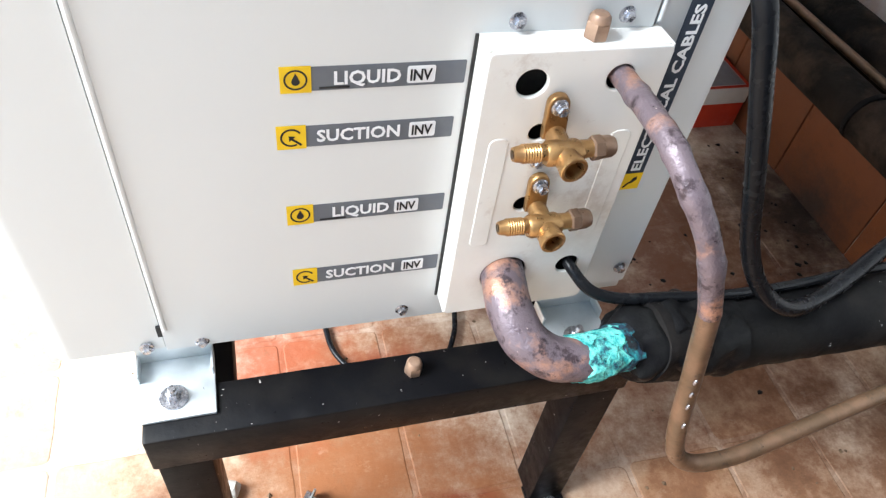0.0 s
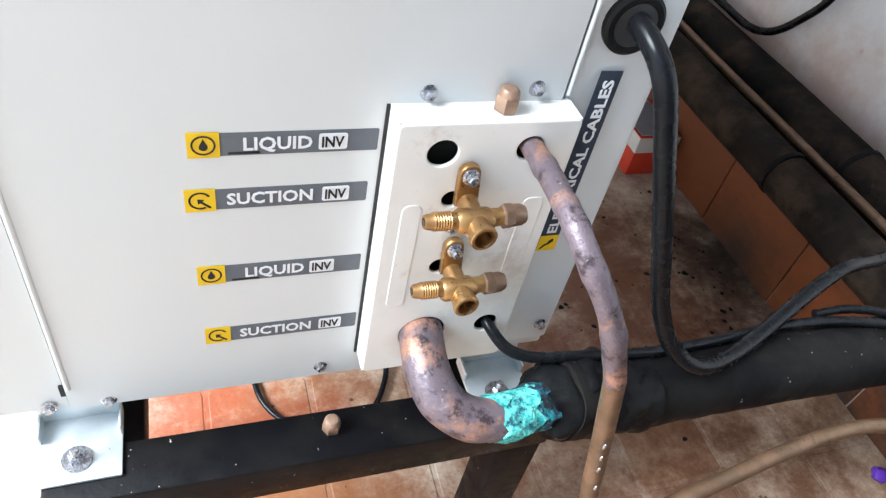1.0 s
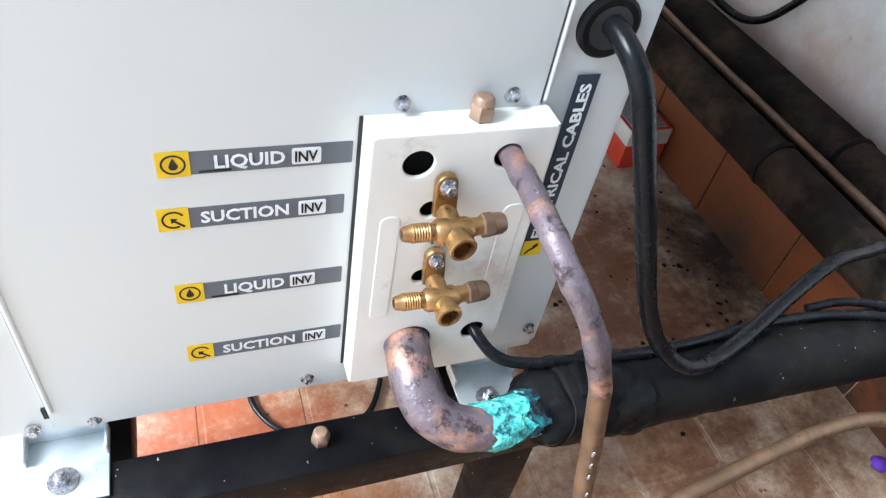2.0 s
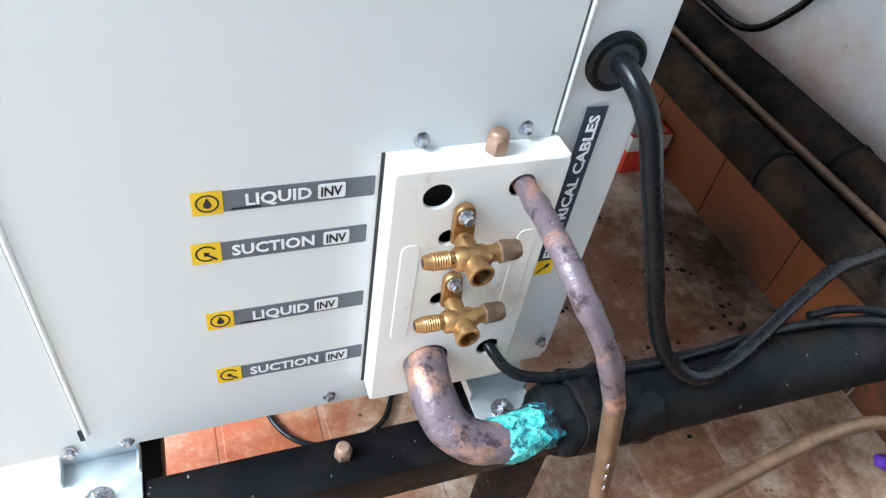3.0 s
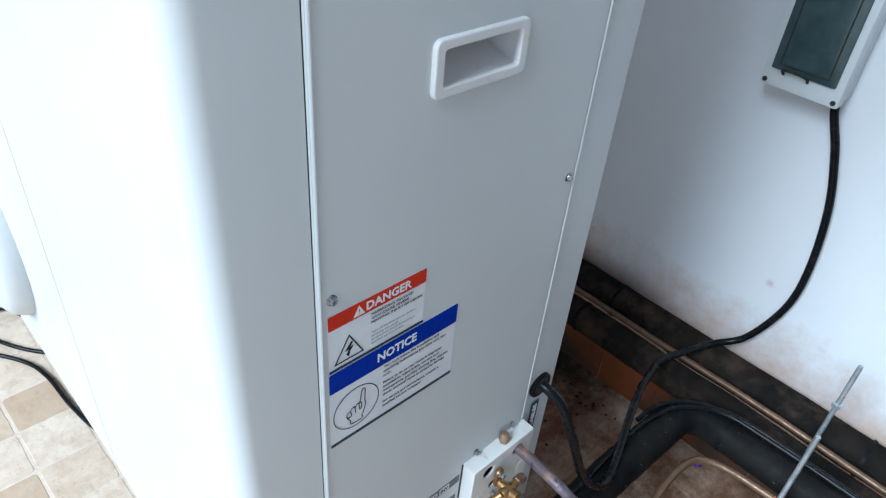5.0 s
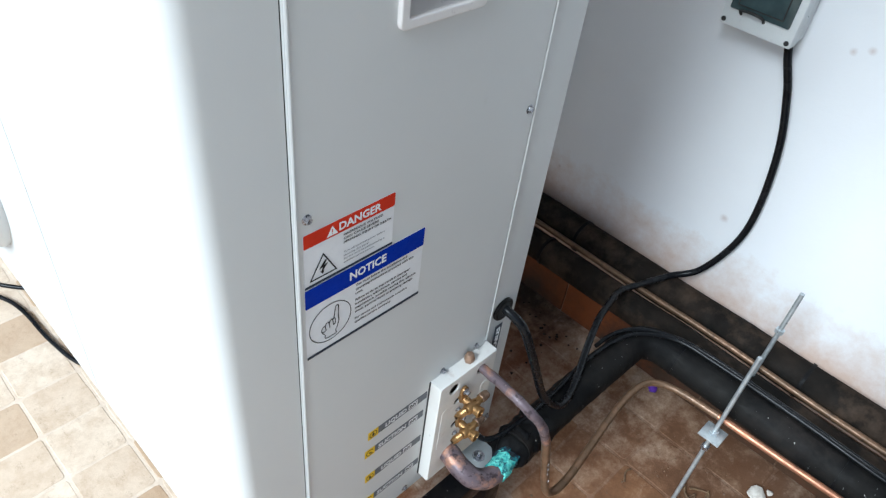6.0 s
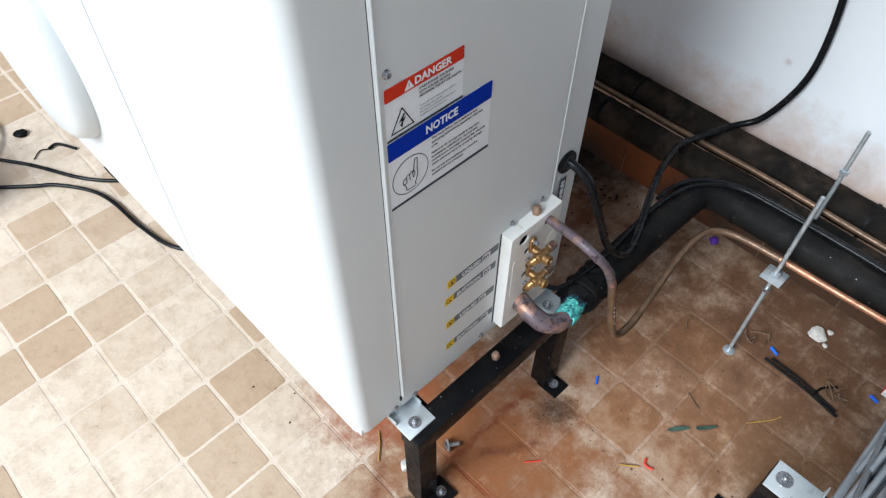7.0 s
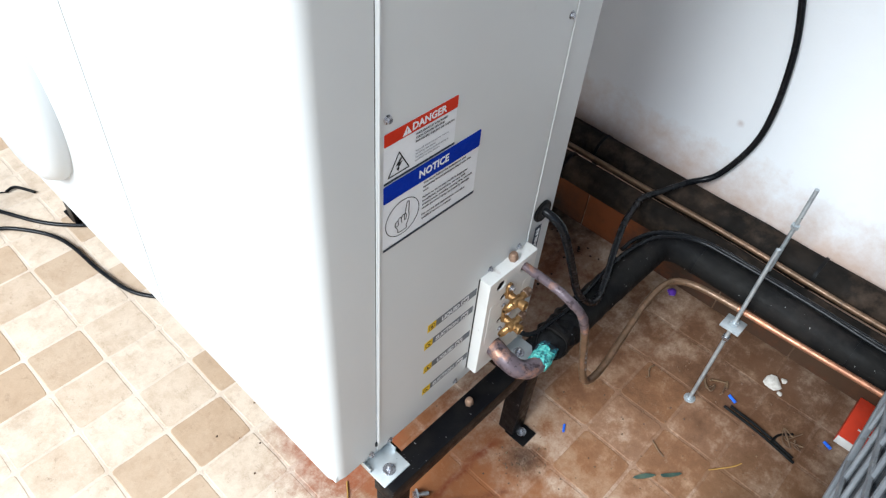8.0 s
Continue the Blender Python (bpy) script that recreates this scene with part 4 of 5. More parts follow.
part("burnt_length", tube(down, 0.0069, 18, wobble=0.1, radius=swell), M_COPPER_BURNT, liquid, "purple heat-stained copper")
part("brown_length", tube(low, 0.0067, 18), M_COPPER_BROWN, liquid)
part("bright_length", tube(glide([(0.772, -0.2625, 0.289), (0.7757, -0.3675, 0.289), (0.7841, -0.63, 0.289), (0.7841, -1.26, 0.289), (0.7841, -2.52, 0.289)], 6), 0.0063, 16), M_COPPER_NEW, liquid)

drips = bmesh.new()
for k, (x, y, z) in enumerate(((0.3925, -0.1458, 0.392), (0.395, -0.1468, 0.378), (0.3975, -0.148, 0.364), (0.402, -0.1505, 0.342))):
    bmesh.ops.create_icosphere(drips, subdivisions=2, radius=0.0016, matrix=Matrix.Translation((x, y, z)) @ Matrix.Diagonal((0.8, 0.7, 1.9, 1)))
part("solder_drips", drips, M_ZINC, liquid, "silver solder drips")

# threaded pipe supports standing on the floor
def threaded_rod(x, y, z0, z1, label, plate_z=None, nut_z=None):
    rod = thing("threaded_rod", (x, y, z0), label, "support rod", "threaded pipe supports")
    n = int((z1 - z0) / 0.0022)
    part("rod", lathe([(z0 + (z1 - z0) * k / n, 0.0044 if k % 2 else 0.0037) for k in range(n + 1)], Matrix.Translation((x, y, 0)), 10), M_ROD, rod)
    if z0 < 0.01:
        part("foot", lathe([(0.0, 0.0125), (0.003, 0.0125), (0.0035, 0.007), (0.009, 0.0065)], Matrix.Translation((x, y, 0)), 18), M_ROD, rod)
    if plate_z:
        part("square_plate", boxed((x - 0.02, y - 0.02, plate_z), (x + 0.02, y + 0.02, plate_z + 0.004), 0.001), M_ROD, rod)
        part("nut", lathe([(plate_z + 0.004, 0.0085), (plate_z + 0.011, 0.0085)], Matrix.Translation((x, y, 0)), 6), M_ROD, rod)
        part("nut", lathe([(plate_z - 0.042, 0.008), (plate_z - 0.034, 0.008)], Matrix.Translation((x, y, 0)), 6), M_ZINC, rod)
    if nut_z:
        part("nut", lathe([(nut_z, 0.0085), (nut_z + 0.008, 0.0085)], Matrix.Translation((x, y, 0)), 6), M_ROD, rod)


threaded_rod(0.750, -0.273, 0.0, 0.48, "zinc threaded rod with a square plate, standing on the tiles", plate_z=0.265)
threaded_rod(0.905, -0.26, 0.27, 0.515, "zinc threaded rod between the insulated pipes", nut_z=0.418)

# ---------------------------------------------------------------- cables
def cable(name, pts, r, label, material=M_CABLE, group="black cables", steps=8):
    ob = new(name, mesh_of(name, tube(glide(pts, steps), r, 14), material))
    return tagged(ob, label, "cable", group)


cable("power_cable", [(0.403, 0.012, 0.602), (0.404, -0.012, 0.603), (0.411, -0.036, 0.586), (0.427, -0.049, 0.535), (0.448, -0.057, 0.475), (0.471, -0.063, 0.415), (0.494, -0.071, 0.376), (0.525, -0.078, 0.352),
                      (0.564, -0.069, 0.342), (0.61, -0.052, 0.343), (0.669, -0.027, 0.349), (0.732, -0.004, 0.356), (0.798, 0.013, 0.342), (0.858, 0.024, 0.33), (0.92, 0.008, 0.325), (0.975, -0.02, 0.335), (1.008, -0.062, 0.365), (1.016, -0.1, 0.462),
                      (1.017, -0.107, 0.555), (1.017, -0.093, 0.675), (1.015, -0.066, 0.77), (1.006, -0.042, 0.835), (1.0, -0.036, 0.87)], 0.0068, "black power cable looping from the grommet to the wall box")
cable("signal_cable", [(0.3595, 0, 0.371), (0.361, -0.025, 0.370), (0.373, -0.043, 0.361), (0.396, -0.0505, 0.356), (0.432, -0.0535, 0.354), (0.4901, -0.054, 0.346), (0.5657, -0.0473, 0.3365), (0.6476, -0.042, 0.3365), (0.7211, -0.0483, 0.3365), (0.7789, -0.0693, 0.337),
                       (0.8219, -0.126, 0.3385), (0.8314, -0.21, 0.3375), (0.8335, -0.3675, 0.337), (0.8261, -0.63, 0.337), (0.8261, -1.47, 0.337)], 0.0045, "thin black cable lying along the insulated pipe")
cable("signal_cable", [(0.6949, -0.0315, 0.331), (0.7316, -0.0357, 0.337), (0.7736, -0.0525, 0.339), (0.8072, -0.0893, 0.340), (0.8377, -0.1575, 0.336), (0.8429, -0.315, 0.334), (0.8387, -0.63, 0.334), (0.8366, -1.47, 0.334)], 0.0042, "thin black cable lying beside the insulated pipe")
cable("wall_cable", [(0.8576, 0.8925, 0.245), (0.9311, 0.777, 0.28), (0.9941, 0.6552, 0.325), (1.0109, 0.5103, 0.325), (1.0151, 0.441, 0.38), (1.0161, 0.4032, 0.47), (1.0161, 0.3885, 0.7), (1.0161, 0.42, 1.3), (1.0161, 0.441, 2.55)], 0.0062, "black cable rising up the white wall")
cable("floor_cable", [(0.12, 0.70, 0.006), (0.041, 0.797, 0.006), (0.015, 0.911, 0.006), (0.005, 1.035, 0.006), (-0.017, 1.111, 0.006), (-0.07, 1.189, 0.006), (-0.117, 1.228, 0.006), (-0.19, 1.292, 0.006), (-0.235, 1.34, 0.006)], 0.005, "dark grey tool cable lying on the pale tiles")
cable("floor_cable", [(0.09, 1.06, 0.006), (0.026, 1.119, 0.006), (-0.022, 1.184, 0.006), (-0.085, 1.303, 0.006), (-0.163, 1.422, 0.006), (-0.2, 1.512, 0.006), (-0.141, 1.589, 0.006), (-0.09, 1.536, 0.008), (-0.122, 1.442, 0.016),
                      (-0.2, 1.355, 0.017), (-0.255, 1.33, 0.03)], 0.005, "dark grey tool cable curling on the pale tiles")
cable("floor_cable", [(0.3956, 0.273, 0.005), (0.3798, 0.21, 0.005), (0.3693, 0.1743, 0.005), (0.3431, 0.1355, 0.005), (0.2917, 0.1208, 0.005), (0.2433, 0.1344, 0.005), (0.214, 0.1733, 0.005), (0.2066, 0.231, 0.005)], 0.0036, "grey wire end lying under the unit")

# ---------------------------------------------------------------- wall box
bx0, bx1, by0, by1, bz0, bz1 = 0.969, WALL_X, -0.051, 0.075, 0.855, 1.06
wallbox = thing("breaker_box", (0.94, 0.0, bz0), "pale grey plastic breaker box with a smoked cover", "breaker box")
part("back_case", boxed((bx0 + 0.03, by0 + 0.003, bz0 + 0.003), (bx1 - 0.001, by1 - 0.003, bz1), 0.004), M_BOXPLASTIC, wallbox)
case = part("front_case", boxed((bx0, by0, bz0), (bx0 + 0.029, by1, bz1), 0.005), M_BOXPLASTIC, wallbox)
cover = part("smoked_cover", boxed((bx0 - 0.005, by0 + 0.012, bz0 + 0.03), (bx0 + 0.002, by1 - 0.012, bz1 - 0.03), 0.003), M_SMOKED, wallbox, "smoked transparent cover")
part("cover_rim", tube([(bx0 - 0.0052, by0 + 0.025, bz0 + 0.04), (bx0 - 0.0052, by1 - 0.025, bz0 + 0.04), (bx0 - 0.0052, by1 - 0.025, bz1 - 0.04), (bx0 - 0.0052, by0 + 0.025, bz1 - 0.04), (bx0 - 0.0052, by0 + 0.025, bz0 + 0.04)], 0.0012, 6), M_DARK, cover)
part("latch", tube(glide([(bx0 - 0.003, 0.002, bz0 + 0.026), (bx0 - 0.012, 0.003, bz0 + 0.034), (bx0 - 0.013, 0.02, bz0 + 0.037), (bx0 - 0.012, 0.04, bz0 + 0.034), (bx0 - 0.003, 0.041, bz0 + 0.026)], 4), 0.0022, 8), M_DARK, cover)
for y in (by0 + 0.008, by1 - 0.008):
    for z in (bz0 + 0.009, bz1 - 0.009):
        part("corner_screw", lathe([(0, 0.0042), (0.0008, 0.004)], axis((bx0 - 0.0002, y, z), (-1, 0, 0)), 14), M_DARK, case)

# ---------------------------------------------------------------- second unit at the edge of the view
u2 = thing("second_unit", (0.55, -1.0, 0.29), "second pale unit with a lattice guard over its dark coil", "outdoor unit")
ux0, ux1, uy, uz0 = 0.243, 0.826, -0.539, 0.293
part("cabinet", boxed((ux0 + 0.01, uy - 1.0, uz0), (ux1, uy - 0.022, 1.5), 0.006), M_PANEL, u2)
part("coil", boxed((ux0 + 0.03, uy - 0.0215, uz0 + 0.02), (ux1 - 0.02, uy - 0.012, 1.46)), M_COIL, u2, "dark finned coil")
lat = part("guard_frame", boxed((ux0, uy - 0.012, uz0), (ux1, uy, uz0 + 0.012), 0.003), M_LATTICE, u2)
for a, b in (((ux0, uy - 0.021, uz0 + 0.012), (ux0 + 0.016, uy, 1.49)), ((ux1 - 0.016, uy - 0.021, uz0 + 0.012), (ux1, uy, 1.49)), ((ux0 + 0.016, uy - 0.012, 1.475), (ux1 - 0.016, uy, 1.49))):
    part("guard_frame", boxed(a, b, 0.003), M_LATTICE, u2)
bar_a, bar_b = Vector((1, 0, 0.5)).normalized(), Vector((-1, 0, 0.5)).normalized()
for way, dy in ((bar_a, 0.0), (bar_b, 0.002)):
    for k in range(-5, 18):
        start = Vector((ux0, uy - 0.008 + dy, uz0 + k * 0.105))
        if way is bar_b:
            start.x = ux1
        pts = []
        for s in range(0, 71):
            q = start + way * (s * 0.01)
            if ux0 + 0.012 <= q.x <= ux1 - 0.012 and uz0 + 0.008 <= q.z <= 1.48:
                pts.append(q)
        if len(pts) > 2:
            bm = tube([pts[0], pts[-1]], 0.0048, 6)
            part("lattice_bar", bm, M_LATTICE, u2)
br = part("foot_bracket", boxed((0.3767, -0.5302, 0.2745), (0.4292, -0.4599, 0.2775), 0.0008), M_GALV, u2, "galvanised foot bracket")
placed("washer", WASHER, br, axis((0.4051, -0.4799, 0.2775), (0, 0, 1)) @ Matrix.Diagonal((1.25, 1.25, 1, 1)))
placed("bolt", BOLT, br, axis((0.4051, -0.4799, 0.2775), (0, 0, 1)) @ Matrix.Diagonal((1.2, 1.2, 0.7, 1)))
part("bracket_lip", boxed((0.3767, -0.5318, 0.2745), (0.4292, -0.5297, 0.30), 0.0006), M_GALV, u2)
stand2 = thing("steel_stand", (0.55, -1.0, 0), "black painted steel tube stand under the second unit", "stand")
for x, y in ((0.387, -0.459), (0.774, -0.61)):
    part("beam", boxed((x, -1.5, 0.232), (x + 0.043, y, 0.2745), 0.003), M_STEEL_BLACK, stand2)
for x, y in ((0.389, -0.481), (0.776, -0.71), (0.389, -1.478), (0.776, -1.478)):
    leg = part("leg", boxed((x, y - 0.019, 0.002), (x + 0.04, y + 0.019, 0.234), 0.0025), M_STEEL_BLACK, stand2)
    part("foot_plate", boxed((x + 0.03, y, 0), (x + 0.072, y + 0.055, 0.006), 0.0015), M_STEEL_BLACK, leg)
    placed("bolt", BOLT, leg, axis((x + 0.052, y + 0.036, 0.0045), (0.03, 0.02, 1)))

# ---------------------------------------------------------------- red vacuum pump on the floor
pump = thing("vacuum_pump", (-0.33, 1.365, 0), "red and grey vacuum pump with a black handle and base", "vacuum pump")
m = axis((-0.345, 1.2968, 0.085), (0.1, 1, 0.0))
part("oil_housing", lathe([(-0.07, 0.03), (-0.068, 0.058), (-0.06, 0.066), (0.0, 0.07), (0.03, 0.07), (0.04, 0.062)], m, 32), M_TOOLRED, pump, "red cast oil housing")
part("sight_ring", lathe([(-0.074, 0.036), (-0.069, 0.038)], m, 28), M_CARDRED, pump)
part("motor", lathe([(0.035, 0.055), (0.045, 0.066), (0.16, 0.066), (0.17, 0.055)], m, 28), M_MOTOR, pump, "grey finned motor")
for k in range(9):
    part("motor_fin", lathe([(0.05 + k * 0.012, 0.069), (0.054 + k * 0.012, 0.069)], m, 28), M_MOTOR, pump)
part("top_block", boxed((-0.4, 1.2495, 0.12), (-0.3, 1.365, 0.185), 0.012), M_TOOLRED, pump, "red casting on top")
part("switch", boxed((-0.385, 1.2411, 0.14), (-0.355, 1.2516, 0.16), 0.002), M_DARK, pump)
part("base", boxed((-0.4, 1.2495, 0.0), (-0.265, 1.5015, 0.022), 0.006), M_RUBBER, pump, "black base")
part("handle", tube(glide([(-0.32, 1.302, 0.17), (-0.31, 1.323, 0.225), (-0.3, 1.3965, 0.24), (-0.295, 1.47, 0.225), (-0.29, 1.491, 0.15)], 6), 0.011, 12), M_RUBBER, pump, "black handle")
part("bracket", boxed((-0.285, 1.26, 0.02), (-0.265, 1.491, 0.07), 0.004), M_RUBBER, pump)

# ---------------------------------------------------------------- cartons and litter
def carton(a, b, label, stripe):
    c = thing("carton", ((a[0] + b[0]) / 2, (a[1] + b[1]) / 2, a[2]), label, "box", "small red cartons")
    mid = a[2] + (b[2] - a[2]) * stripe
    part("tray", boxed(a, (b[0], b[1], mid), 0.0015), M_CARDRED, c)
    part("lid", boxed((a[0] - 0.001, a[1] - 0.001, mid + 0.0005), (b[0] + 0.001, b[1] + 0.001, b[2]), 0.0015), M_CARDWHITE, c, "white card lid with a red edge")
    return c


c = carton((0.9259, 0.5513, 0), (1.013, 0.672, 0.085), "red and white cardboard carton behind the unit", 0.6)
part("lid_print", boxed((0.9343, 0.5607, 0.0852), (1.0046, 0.6636, 0.0858)), M_INK_PALE, c)
for a, b in (((0.9259, 0.5513, 0.0852), (1.013, 0.5576, 0.0862)), ((1.0067, 0.5586, 0.0852), (1.013, 0.672, 0.0862)), ((0.9259, 0.5586, 0.0852), (0.9311, 0.672, 0.0862))):
    part("red_edge", boxed(a, b), M_CARDRED, c)
c = thing("carton", (0.8891, -0.609, 0), "red cardboard carton with white end lying by the pipes", "box", "small red cartons")
part("sleeve", boxed((0.886, -0.672, 0.0), (1.0172, -0.546, 0.024), 0.002), M_CARDRED, c)
part("white_end", boxed((0.8833, -0.671, 0.001), (0.8857, -0.5471, 0.0235), 0.0008), M_CARDWHITE, c)
part("print_bar", boxed((0.9259, -0.63, 0.0242), (0.9311, -0.5723, 0.0246)), M_CARDWHITE, c)

rng = random.Random(4)


def litter(name, pts, r, material, label, category):
    return tagged(new(name, mesh_of(name, tube(glide(pts, 5), r, 8), material)), label, category)


litter("cable_tie", [(0.7862, -0.3381, 0.004), (0.7799, -0.42, 0.006), (0.7683, -0.5082, 0.004)], 0.0033, M_RUBBER, "cut piece of black cable lying on the tiles", "cable scrap")
litter("cable_tie", [(0.7967, -0.3486, 0.004), (0.7914, -0.42, 0.005), (0.7768, -0.5019, 0.004)], 0.0033, M_RUBBER, "cut piece of black cable lying on the tiles", "cable scrap")
litter("cable_stub", [(0.7789, -0.4515, 0.009), (0.8051, -0.4567, 0.006), (0.8314, -0.4778, 0.004)], 0.0028, M_RUBBER, "short black cable stub on the tiles", "cable scrap")
litter("wire_sleeve", [(0.8198, -0.3329, 0.004), (0.8125, -0.3518, 0.004)], 0.0035, M_BLUEBIT, "blue plastic wire sleeve on the floor", "wire scrap")
litter("wire_sleeve", [(0.8639, -0.5334, 0.004), (0.8576, -0.5513, 0.004)], 0.0035, M_BLUEBIT, "blue plastic wire sleeve on the floor", "wire scrap")
litter("wire_sleeve", [(0.4796, -0.126, 0.003), (0.4953, -0.1176, 0.003)], 0.0026, M_BLUEBIT, "small blue wire sleeve under the pipe", "wire scrap")
litter("wire_scrap", [(0.3746, -0.2646, 0.003), (0.3987, -0.294, 0.003)], 0.0018, M_STRAW, "yellow wire offcut on the tiles", "wire scrap")
litter("wire_scrap", [(0.4124, -0.315, 0.003), (0.4093, -0.2992, 0.004), (0.4219, -0.293, 0.003)], 0.0024, M_REDWIRE, "red wire offcut on the tiles", "wire scrap")
litter("wire_scrap", [(0.6266, -0.3885, 0.002), (0.6686, -0.42, 0.002), (0.6896, -0.4305, 0.002)], 0.0012, M_STRAW, "thin yellow wire offcut on the tiles", "wire scrap")
litter("wire_scrap", [(0.2465, -0.1344, 0.002), (0.2727, -0.1554, 0.002)], 0.0016, M_REDWIRE, "thin red wire offcut on the tiles", "wire scrap")
litter("wire_scrap", [(0.0869, 0.1071, 0.002), (0.068, 0.083, 0.003), (0.047, 0.0619, 0.002)], 0.0016, M_STRAW, "yellow wire offcut beside the stand leg", "wire scrap")
litter("twig", [(0.6003, -0.2709, 0.002), (0.5898, -0.2888, 0.003), (0.5846, -0.3066, 0.002)], 0.0016, M_TWIG, "thin dry twig on the tiles", "twig")
litter("twig", [(0.7316, -0.1785, 0.002), (0.7526, -0.168, 0.003), (0.7683, -0.1712, 0.002)], 0.002, M_TWIG, "brown dry twig on the tiles", "twig")
litter("twig", [(-0.08, 0.021, 0.003), (-0.02, 0.0053, 0.004), (0.05, -0.0368, 0.003)], 0.0017, M_TWIG, "long dry twig on the tiles", "twig")
litter("twig", [(-0.025, 1.335, 0.004), (0.0, 1.332, 0.008), (0.029, 1.285, 0.004)], 0.004, M_RUBBER, "dark plastic scrap on the pale tiles", "scrap")
litter("twig", [(-0.07, 1.325, 0.002), (-0.045, 1.345, 0.003), (-0.025, 1.335, 0.003)], 0.0016, M_RUBBER, "thin dark wire end on the pale tiles", "scrap")
for k, (x, y) in enumerate(((0.81, -0.47), (0.80, -0.49), (0.825, -0.48))):
    litter("wire_tangle", [(x + rng.uniform(-0.02, 0.02), y + rng.uniform(-0.02, 0.02), 0.003 + 0.008 * rng.random()) for _ in range(7)], 0.0013, M_TWIG, "tangle of thin brown wire", "wire scrap")
for x, y in ((0.815, -0.285), (0.83, -0.305)):
    litter("dry_stalk", [(x + rng.uniform(-0.022, 0.022), y + rng.uniform(-0.022, 0.022), 0.003 + 0.006 * rng.random()) for _ in range(6)], 0.002, M_TWIG, "dry straw stalk on the dirty tiles", "scrap")


def crumb(name, at, size, material, label, category, flat=0.5, seed=0):
    bm = bmesh.new()
    bmesh.ops.create_icosphere(bm, subdivisions=2, radius=size)
    for vert in bm.verts:
        vert.co *= 1 + 0.45 * noise.noise(vert.co * (1.2 / size) + Vector((seed, 0, 0)))
        vert.co.z *= flat
    low = min(vert.co.z for vert in bm.verts)
    for vert in bm.verts:
        vert.co += Vector((at[0], at[1], -low + 0.0005))
    return tagged(new(name, mesh_of(name, bm, material)), label, category)


crumb("plaster_crumb", (0.9206, -0.3875), 0.019, M_PLASTER, "white lump of plaster on the tiles", "plaster", 0.35, 1)
crumb("plaster_crumb", (0.9468, -0.4043), 0.007, M_PLASTER, "small white plaster crumb", "plaster", 0.5, 2)
crumb("plaster_crumb", (0.908, -0.4116), 0.006, M_PLASTER, "small white plaster crumb", "plaster", 0.5, 3)
crumb("plaster_crumb", (0.0785, 0.0179), 0.012, M_PLASTER, "white lump of plaster by the stand leg", "plaster", 0.6, 5)
crumb("purple_cap", (0.985, -0.0845), 0.0115, M_PURPLE, "small purple plastic cap on the floor", "scrap", 0.7, 4)
loose = thing("loose_bolt", (0.1646, -0.0105, 0), "loose zinc bolt with a washer lying on the tiles", "bolt")
m = axis((0.1562, -0.0063, 0.0105), (0.9, -0.55, -0.12))
part("head", lathe([(0, 0.0085), (0.006, 0.0085)], m, 6), M_ZINC, loose)
part("washer", lathe([(0.0062, 0.0122), (0.008, 0.0122)], m, 20), M_ROD, loose)
part("shank", lathe([(0.008, 0.0042), (0.03, 0.0042), (0.031, 0.0035)], m, 12), M_ROD, loose)
crumb("drain_plug", (-0.052, 1.444), 0.017, M_RUBBER, "round black plug on the pale tiles", "plug", 0.4, 7)
for k, (x, y, s) in enumerate(((0.516, -0.301, 0.02), (0.558, -0.338, 0.018))):
    bm = bmesh.new()
    pts = [(s * math.cos(a) * (1 + 0.35 * rng.random()), 0.6 * s * math.sin(a) * (1 + 0.35 * rng.random())) for a in [2 * math.pi * i / 9 for i in range(9)]]
    bm.faces.new([bm.verts.new((x + u * 0.8 - v * 0.5, y + u * -0.5 + v * 0.8, 0.003 + 0.003 * rng.random())) for u, v in pts])
    bmesh.ops.triangulate(bm, faces=bm.faces)
    ext = bmesh.ops.extrude_face_region(bm, geom=bm.faces[:])
    for g in ext["geom"]:
        if isinstance(g, bmesh.types.BMVert):
            g.co.z += 0.0015
    tagged(new("leaf_scrap", mesh_of("leaf_scrap", bm, M_LEAF)), "torn dark green leaf on the tiles", "leaf")
bm = bmesh.new()
for k in range(260):
    zone = rng.random()
    if zone < 0.2:
        x, y = rng.gauss(0.36, 0.03), rng.gauss(-0.10, 0.022)
    elif zone < 0.8:
        x, y = rng.uniform(0.35, 0.92), rng.uniform(-0.55, -0.06)
    else:
        x, y = rng.uniform(-0.1, 0.9), rng.uniform(-0.1, 0.5)
    s = rng.uniform(0.0008, 0.003)
    tip = bm.verts.new((x, y, s))
    ring = [bm.verts.new((x + s * math.cos(a + k) * rng.uniform(0.7, 1.4), y + s * math.sin(a + k) * rng.uniform(0.7, 1.4), 0.0004)) for a in (0, 1.57, 3.14, 4.71)]
    for j in range(4):
        bm.faces.new((ring[j], ring[(j + 1) % 4], tip))
tagged(new("grit", mesh_of("grit", bm, M_TWIG, False)), "dark grit and crumbs scattered on the tiles", "grit", kind="stuff")

bm = bmesh.new()
for k in range(85):
    x, y = (rng.gauss(0.74, 0.09), rng.gauss(0.3, 0.09)) if k < 35 else (rng.gauss(0.93, 0.03), rng.uniform(0.1, 0.6))
    x, s = min(x, 1.01), rng.uniform(0.001, 0.0048)
    tip = bm.verts.new((x, y, s * 0.7))
    ring = [bm.verts.new((x + s * math.cos(a + k) * rng.uniform(0.5, 1.6), y + s * math.sin(a + k) * rng.uniform(0.5, 1.6), 0.0004)) for a in (0, 1.05, 2.1, 3.14, 4.2, 5.2)]
    for j in range(6):
        bm.faces.new((ring[j], ring[(j + 1) % 6], tip))
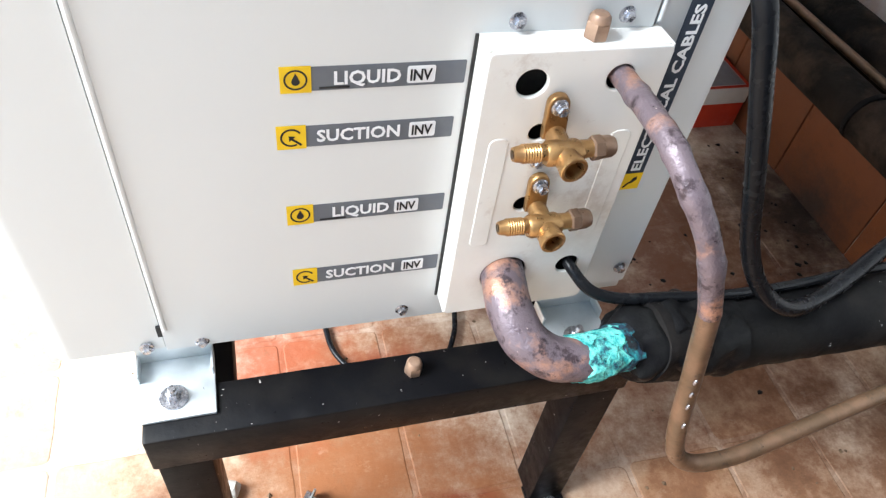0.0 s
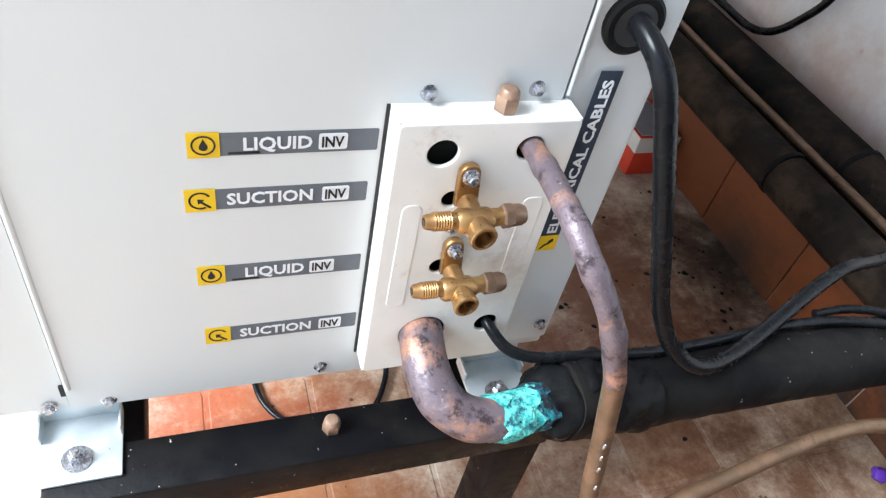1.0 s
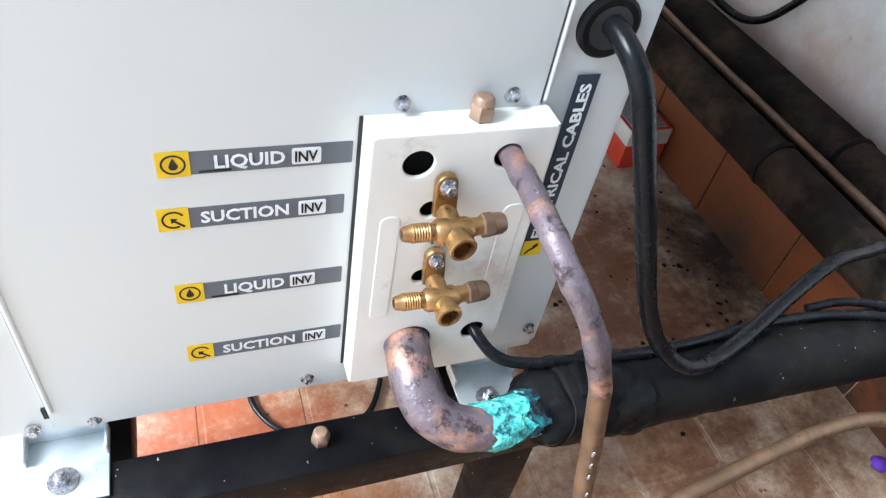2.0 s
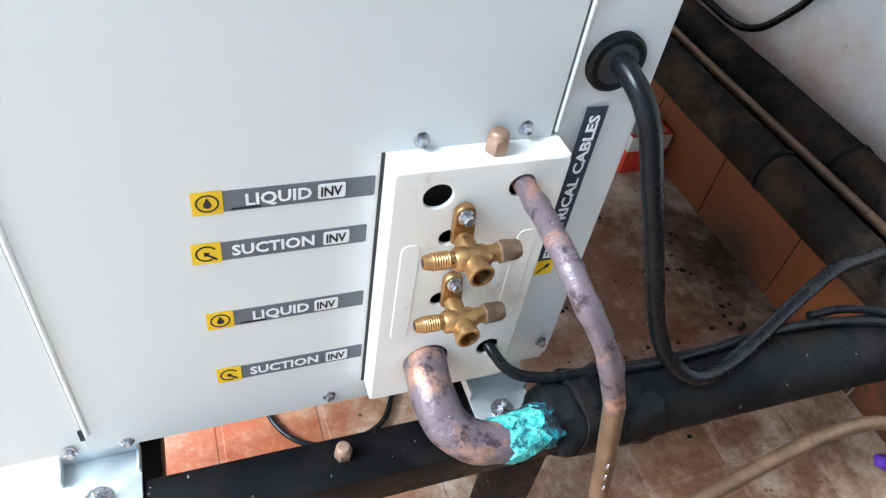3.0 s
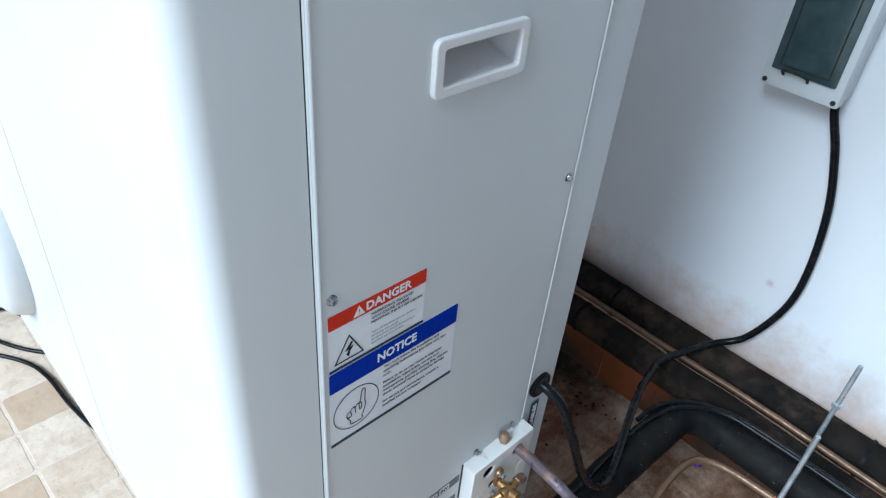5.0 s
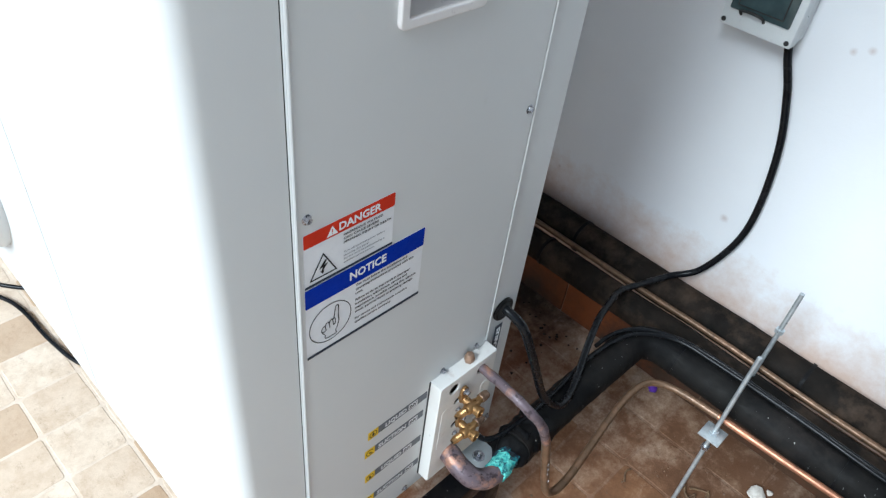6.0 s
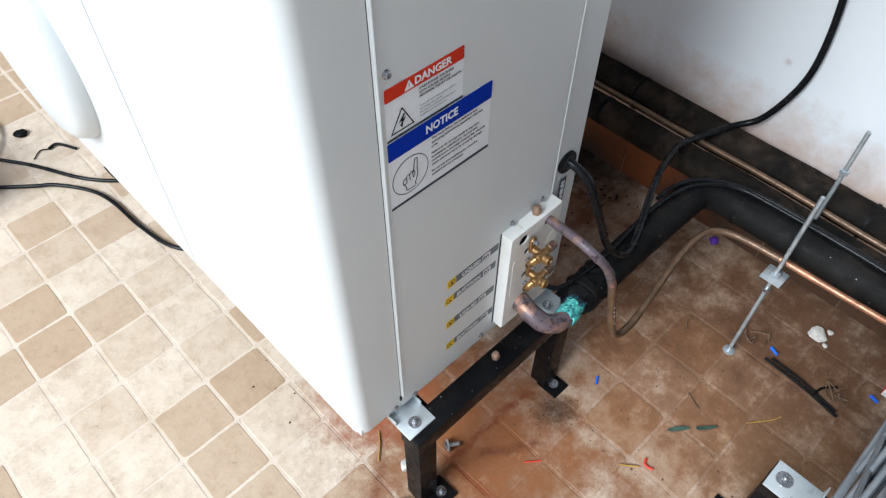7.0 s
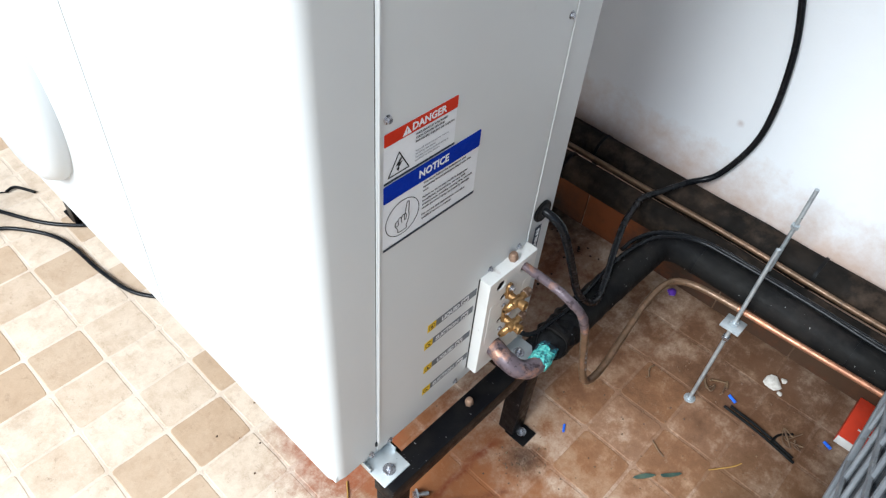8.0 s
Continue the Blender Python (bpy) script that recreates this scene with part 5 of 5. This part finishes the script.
tagged(new("soot_crumbs", mesh_of("soot_crumbs", bm, M_RUBBER, False)), "black crumbs of foam scattered on the rust-stained tiles", "grit", kind="stuff")

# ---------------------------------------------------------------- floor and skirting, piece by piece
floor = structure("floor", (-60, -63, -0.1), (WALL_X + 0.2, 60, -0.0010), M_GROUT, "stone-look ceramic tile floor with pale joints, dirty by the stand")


def line_x(k):
    return 0.0255 + 0.1247 * k


def line_y(k):
    return -0.152 + 0.1188 * k


def tile_mesh(w, d, seed):
    """A slab with uneven pillowed edges."""
    r2 = random.Random(seed)
    g = 0.003
    bm = bmesh.new()
    outline = []
    for i in range(4):
        ax, ay = ((-1, -1), (1, -1), (1, 1), (-1, 1))[i]
        cx, cy = ((-1, -1), (1, -1), (1, 1), (-1, 1))[(i + 1) % 4]
        for k, t in enumerate((0.0, 0.06, 0.36, 0.64, 0.94)):
            cut = 0.002 if k == 0 else 0
            x, y = (ax + (cx - ax) * t) * (w / 2 - g - cut), (ay + (cy - ay) * t) * (d / 2 - g - cut)
            outline.append((x + r2.uniform(-0.0009, 0.0009), y + r2.uniform(-0.0009, 0.0009)))
    low = [bm.verts.new((x, y, -0.004)) for x, y in outline]
    mid = [bm.verts.new((x, y, -0.0006)) for x, y in outline]
    top = [bm.verts.new((x * 0.975, y * 0.975, 0.0)) for x, y in outline]
    m = len(outline)
    for a, b in ((low, mid), (mid, top)):
        for j in range(m):
            bm.faces.new((a[j], a[(j + 1) % m], b[(j + 1) % m], b[j]))
    bm.faces.new(top)
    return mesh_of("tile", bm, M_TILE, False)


meshes = {}


def tile_at(x0, x1, y0, y1, seed):
    key = (round(x1 - x0, 3), round(y1 - y0, 3), seed % 5)
    if key not in meshes:
        meshes[key] = tile_mesh(x1 - x0, y1 - y0, seed % 5 + 11)
    ob = new("tile", meshes[key])
    ob.location = ((x0 + x1) / 2, (y0 + y1) / 2, -0.0002 * (seed % 3))
    ob.parent = floor


rng = random.Random(12)
count = 0
spare = []
for j in range(-14, 26):
    i = -16
    while line_x(i) < 0.96:
        wide = 2 if rng.random() < 0.04 else 1
        x0, x1, y0, y1 = line_x(i), min(line_x(i + wide), WALL_X - 0.001), line_y(j), line_y(j + 1)
        i += wide
        if -0.62 < (x0 + x1) / 2 and -0.72 < (y0 + y1) / 2 < 1.5 and count < 300:
            tile_at(x0, x1, y0, y1, rng.randrange(30))
            count += 1
        else:
            spare.append((x0, x1, y0, y1))
bm = bmesh.new()
for x0, x1, y0, y1 in spare:
    g = 0.003
    vs = [bm.verts.new((x, y, z)) for z, e in ((-0.004, 0), (-0.0005, 0.002)) for x, y in ((x0 + g + e, y0 + g + e), (x1 - g - e, y0 + g + e), (x1 - g - e, y1 - g - e), (x0 + g + e, y1 - g - e))]
    for q in ((0, 1, 5, 4), (1, 2, 6, 5), (2, 3, 7, 6), (3, 0, 4, 7), (4, 5, 6, 7)):
        bm.faces.new([vs[n] for n in q])
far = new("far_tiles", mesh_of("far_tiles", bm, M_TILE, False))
far.parent = floor
tagged(far, kind="stuff")

skirt = structure("skirting", (WALL_X - 0.006, -2.4, -0.002), (WALL_X - 0.0005, 3.4, 0.19), M_GROUT, "orange-brown ceramic skirting tiles along the wall foot")
for k in range(-11, 17):
    y0 = 0.02 + k * 0.2
    bm = boxed((WALL_X - 0.011, y0 + 0.0015, 0.001), (WALL_X - 0.006, y0 + 0.1985, 0.188), 0.0012)
    ob = new("skirting_tile", mesh_of("skirting_tile", bm, M_SKIRT))
    ob.parent = skirt
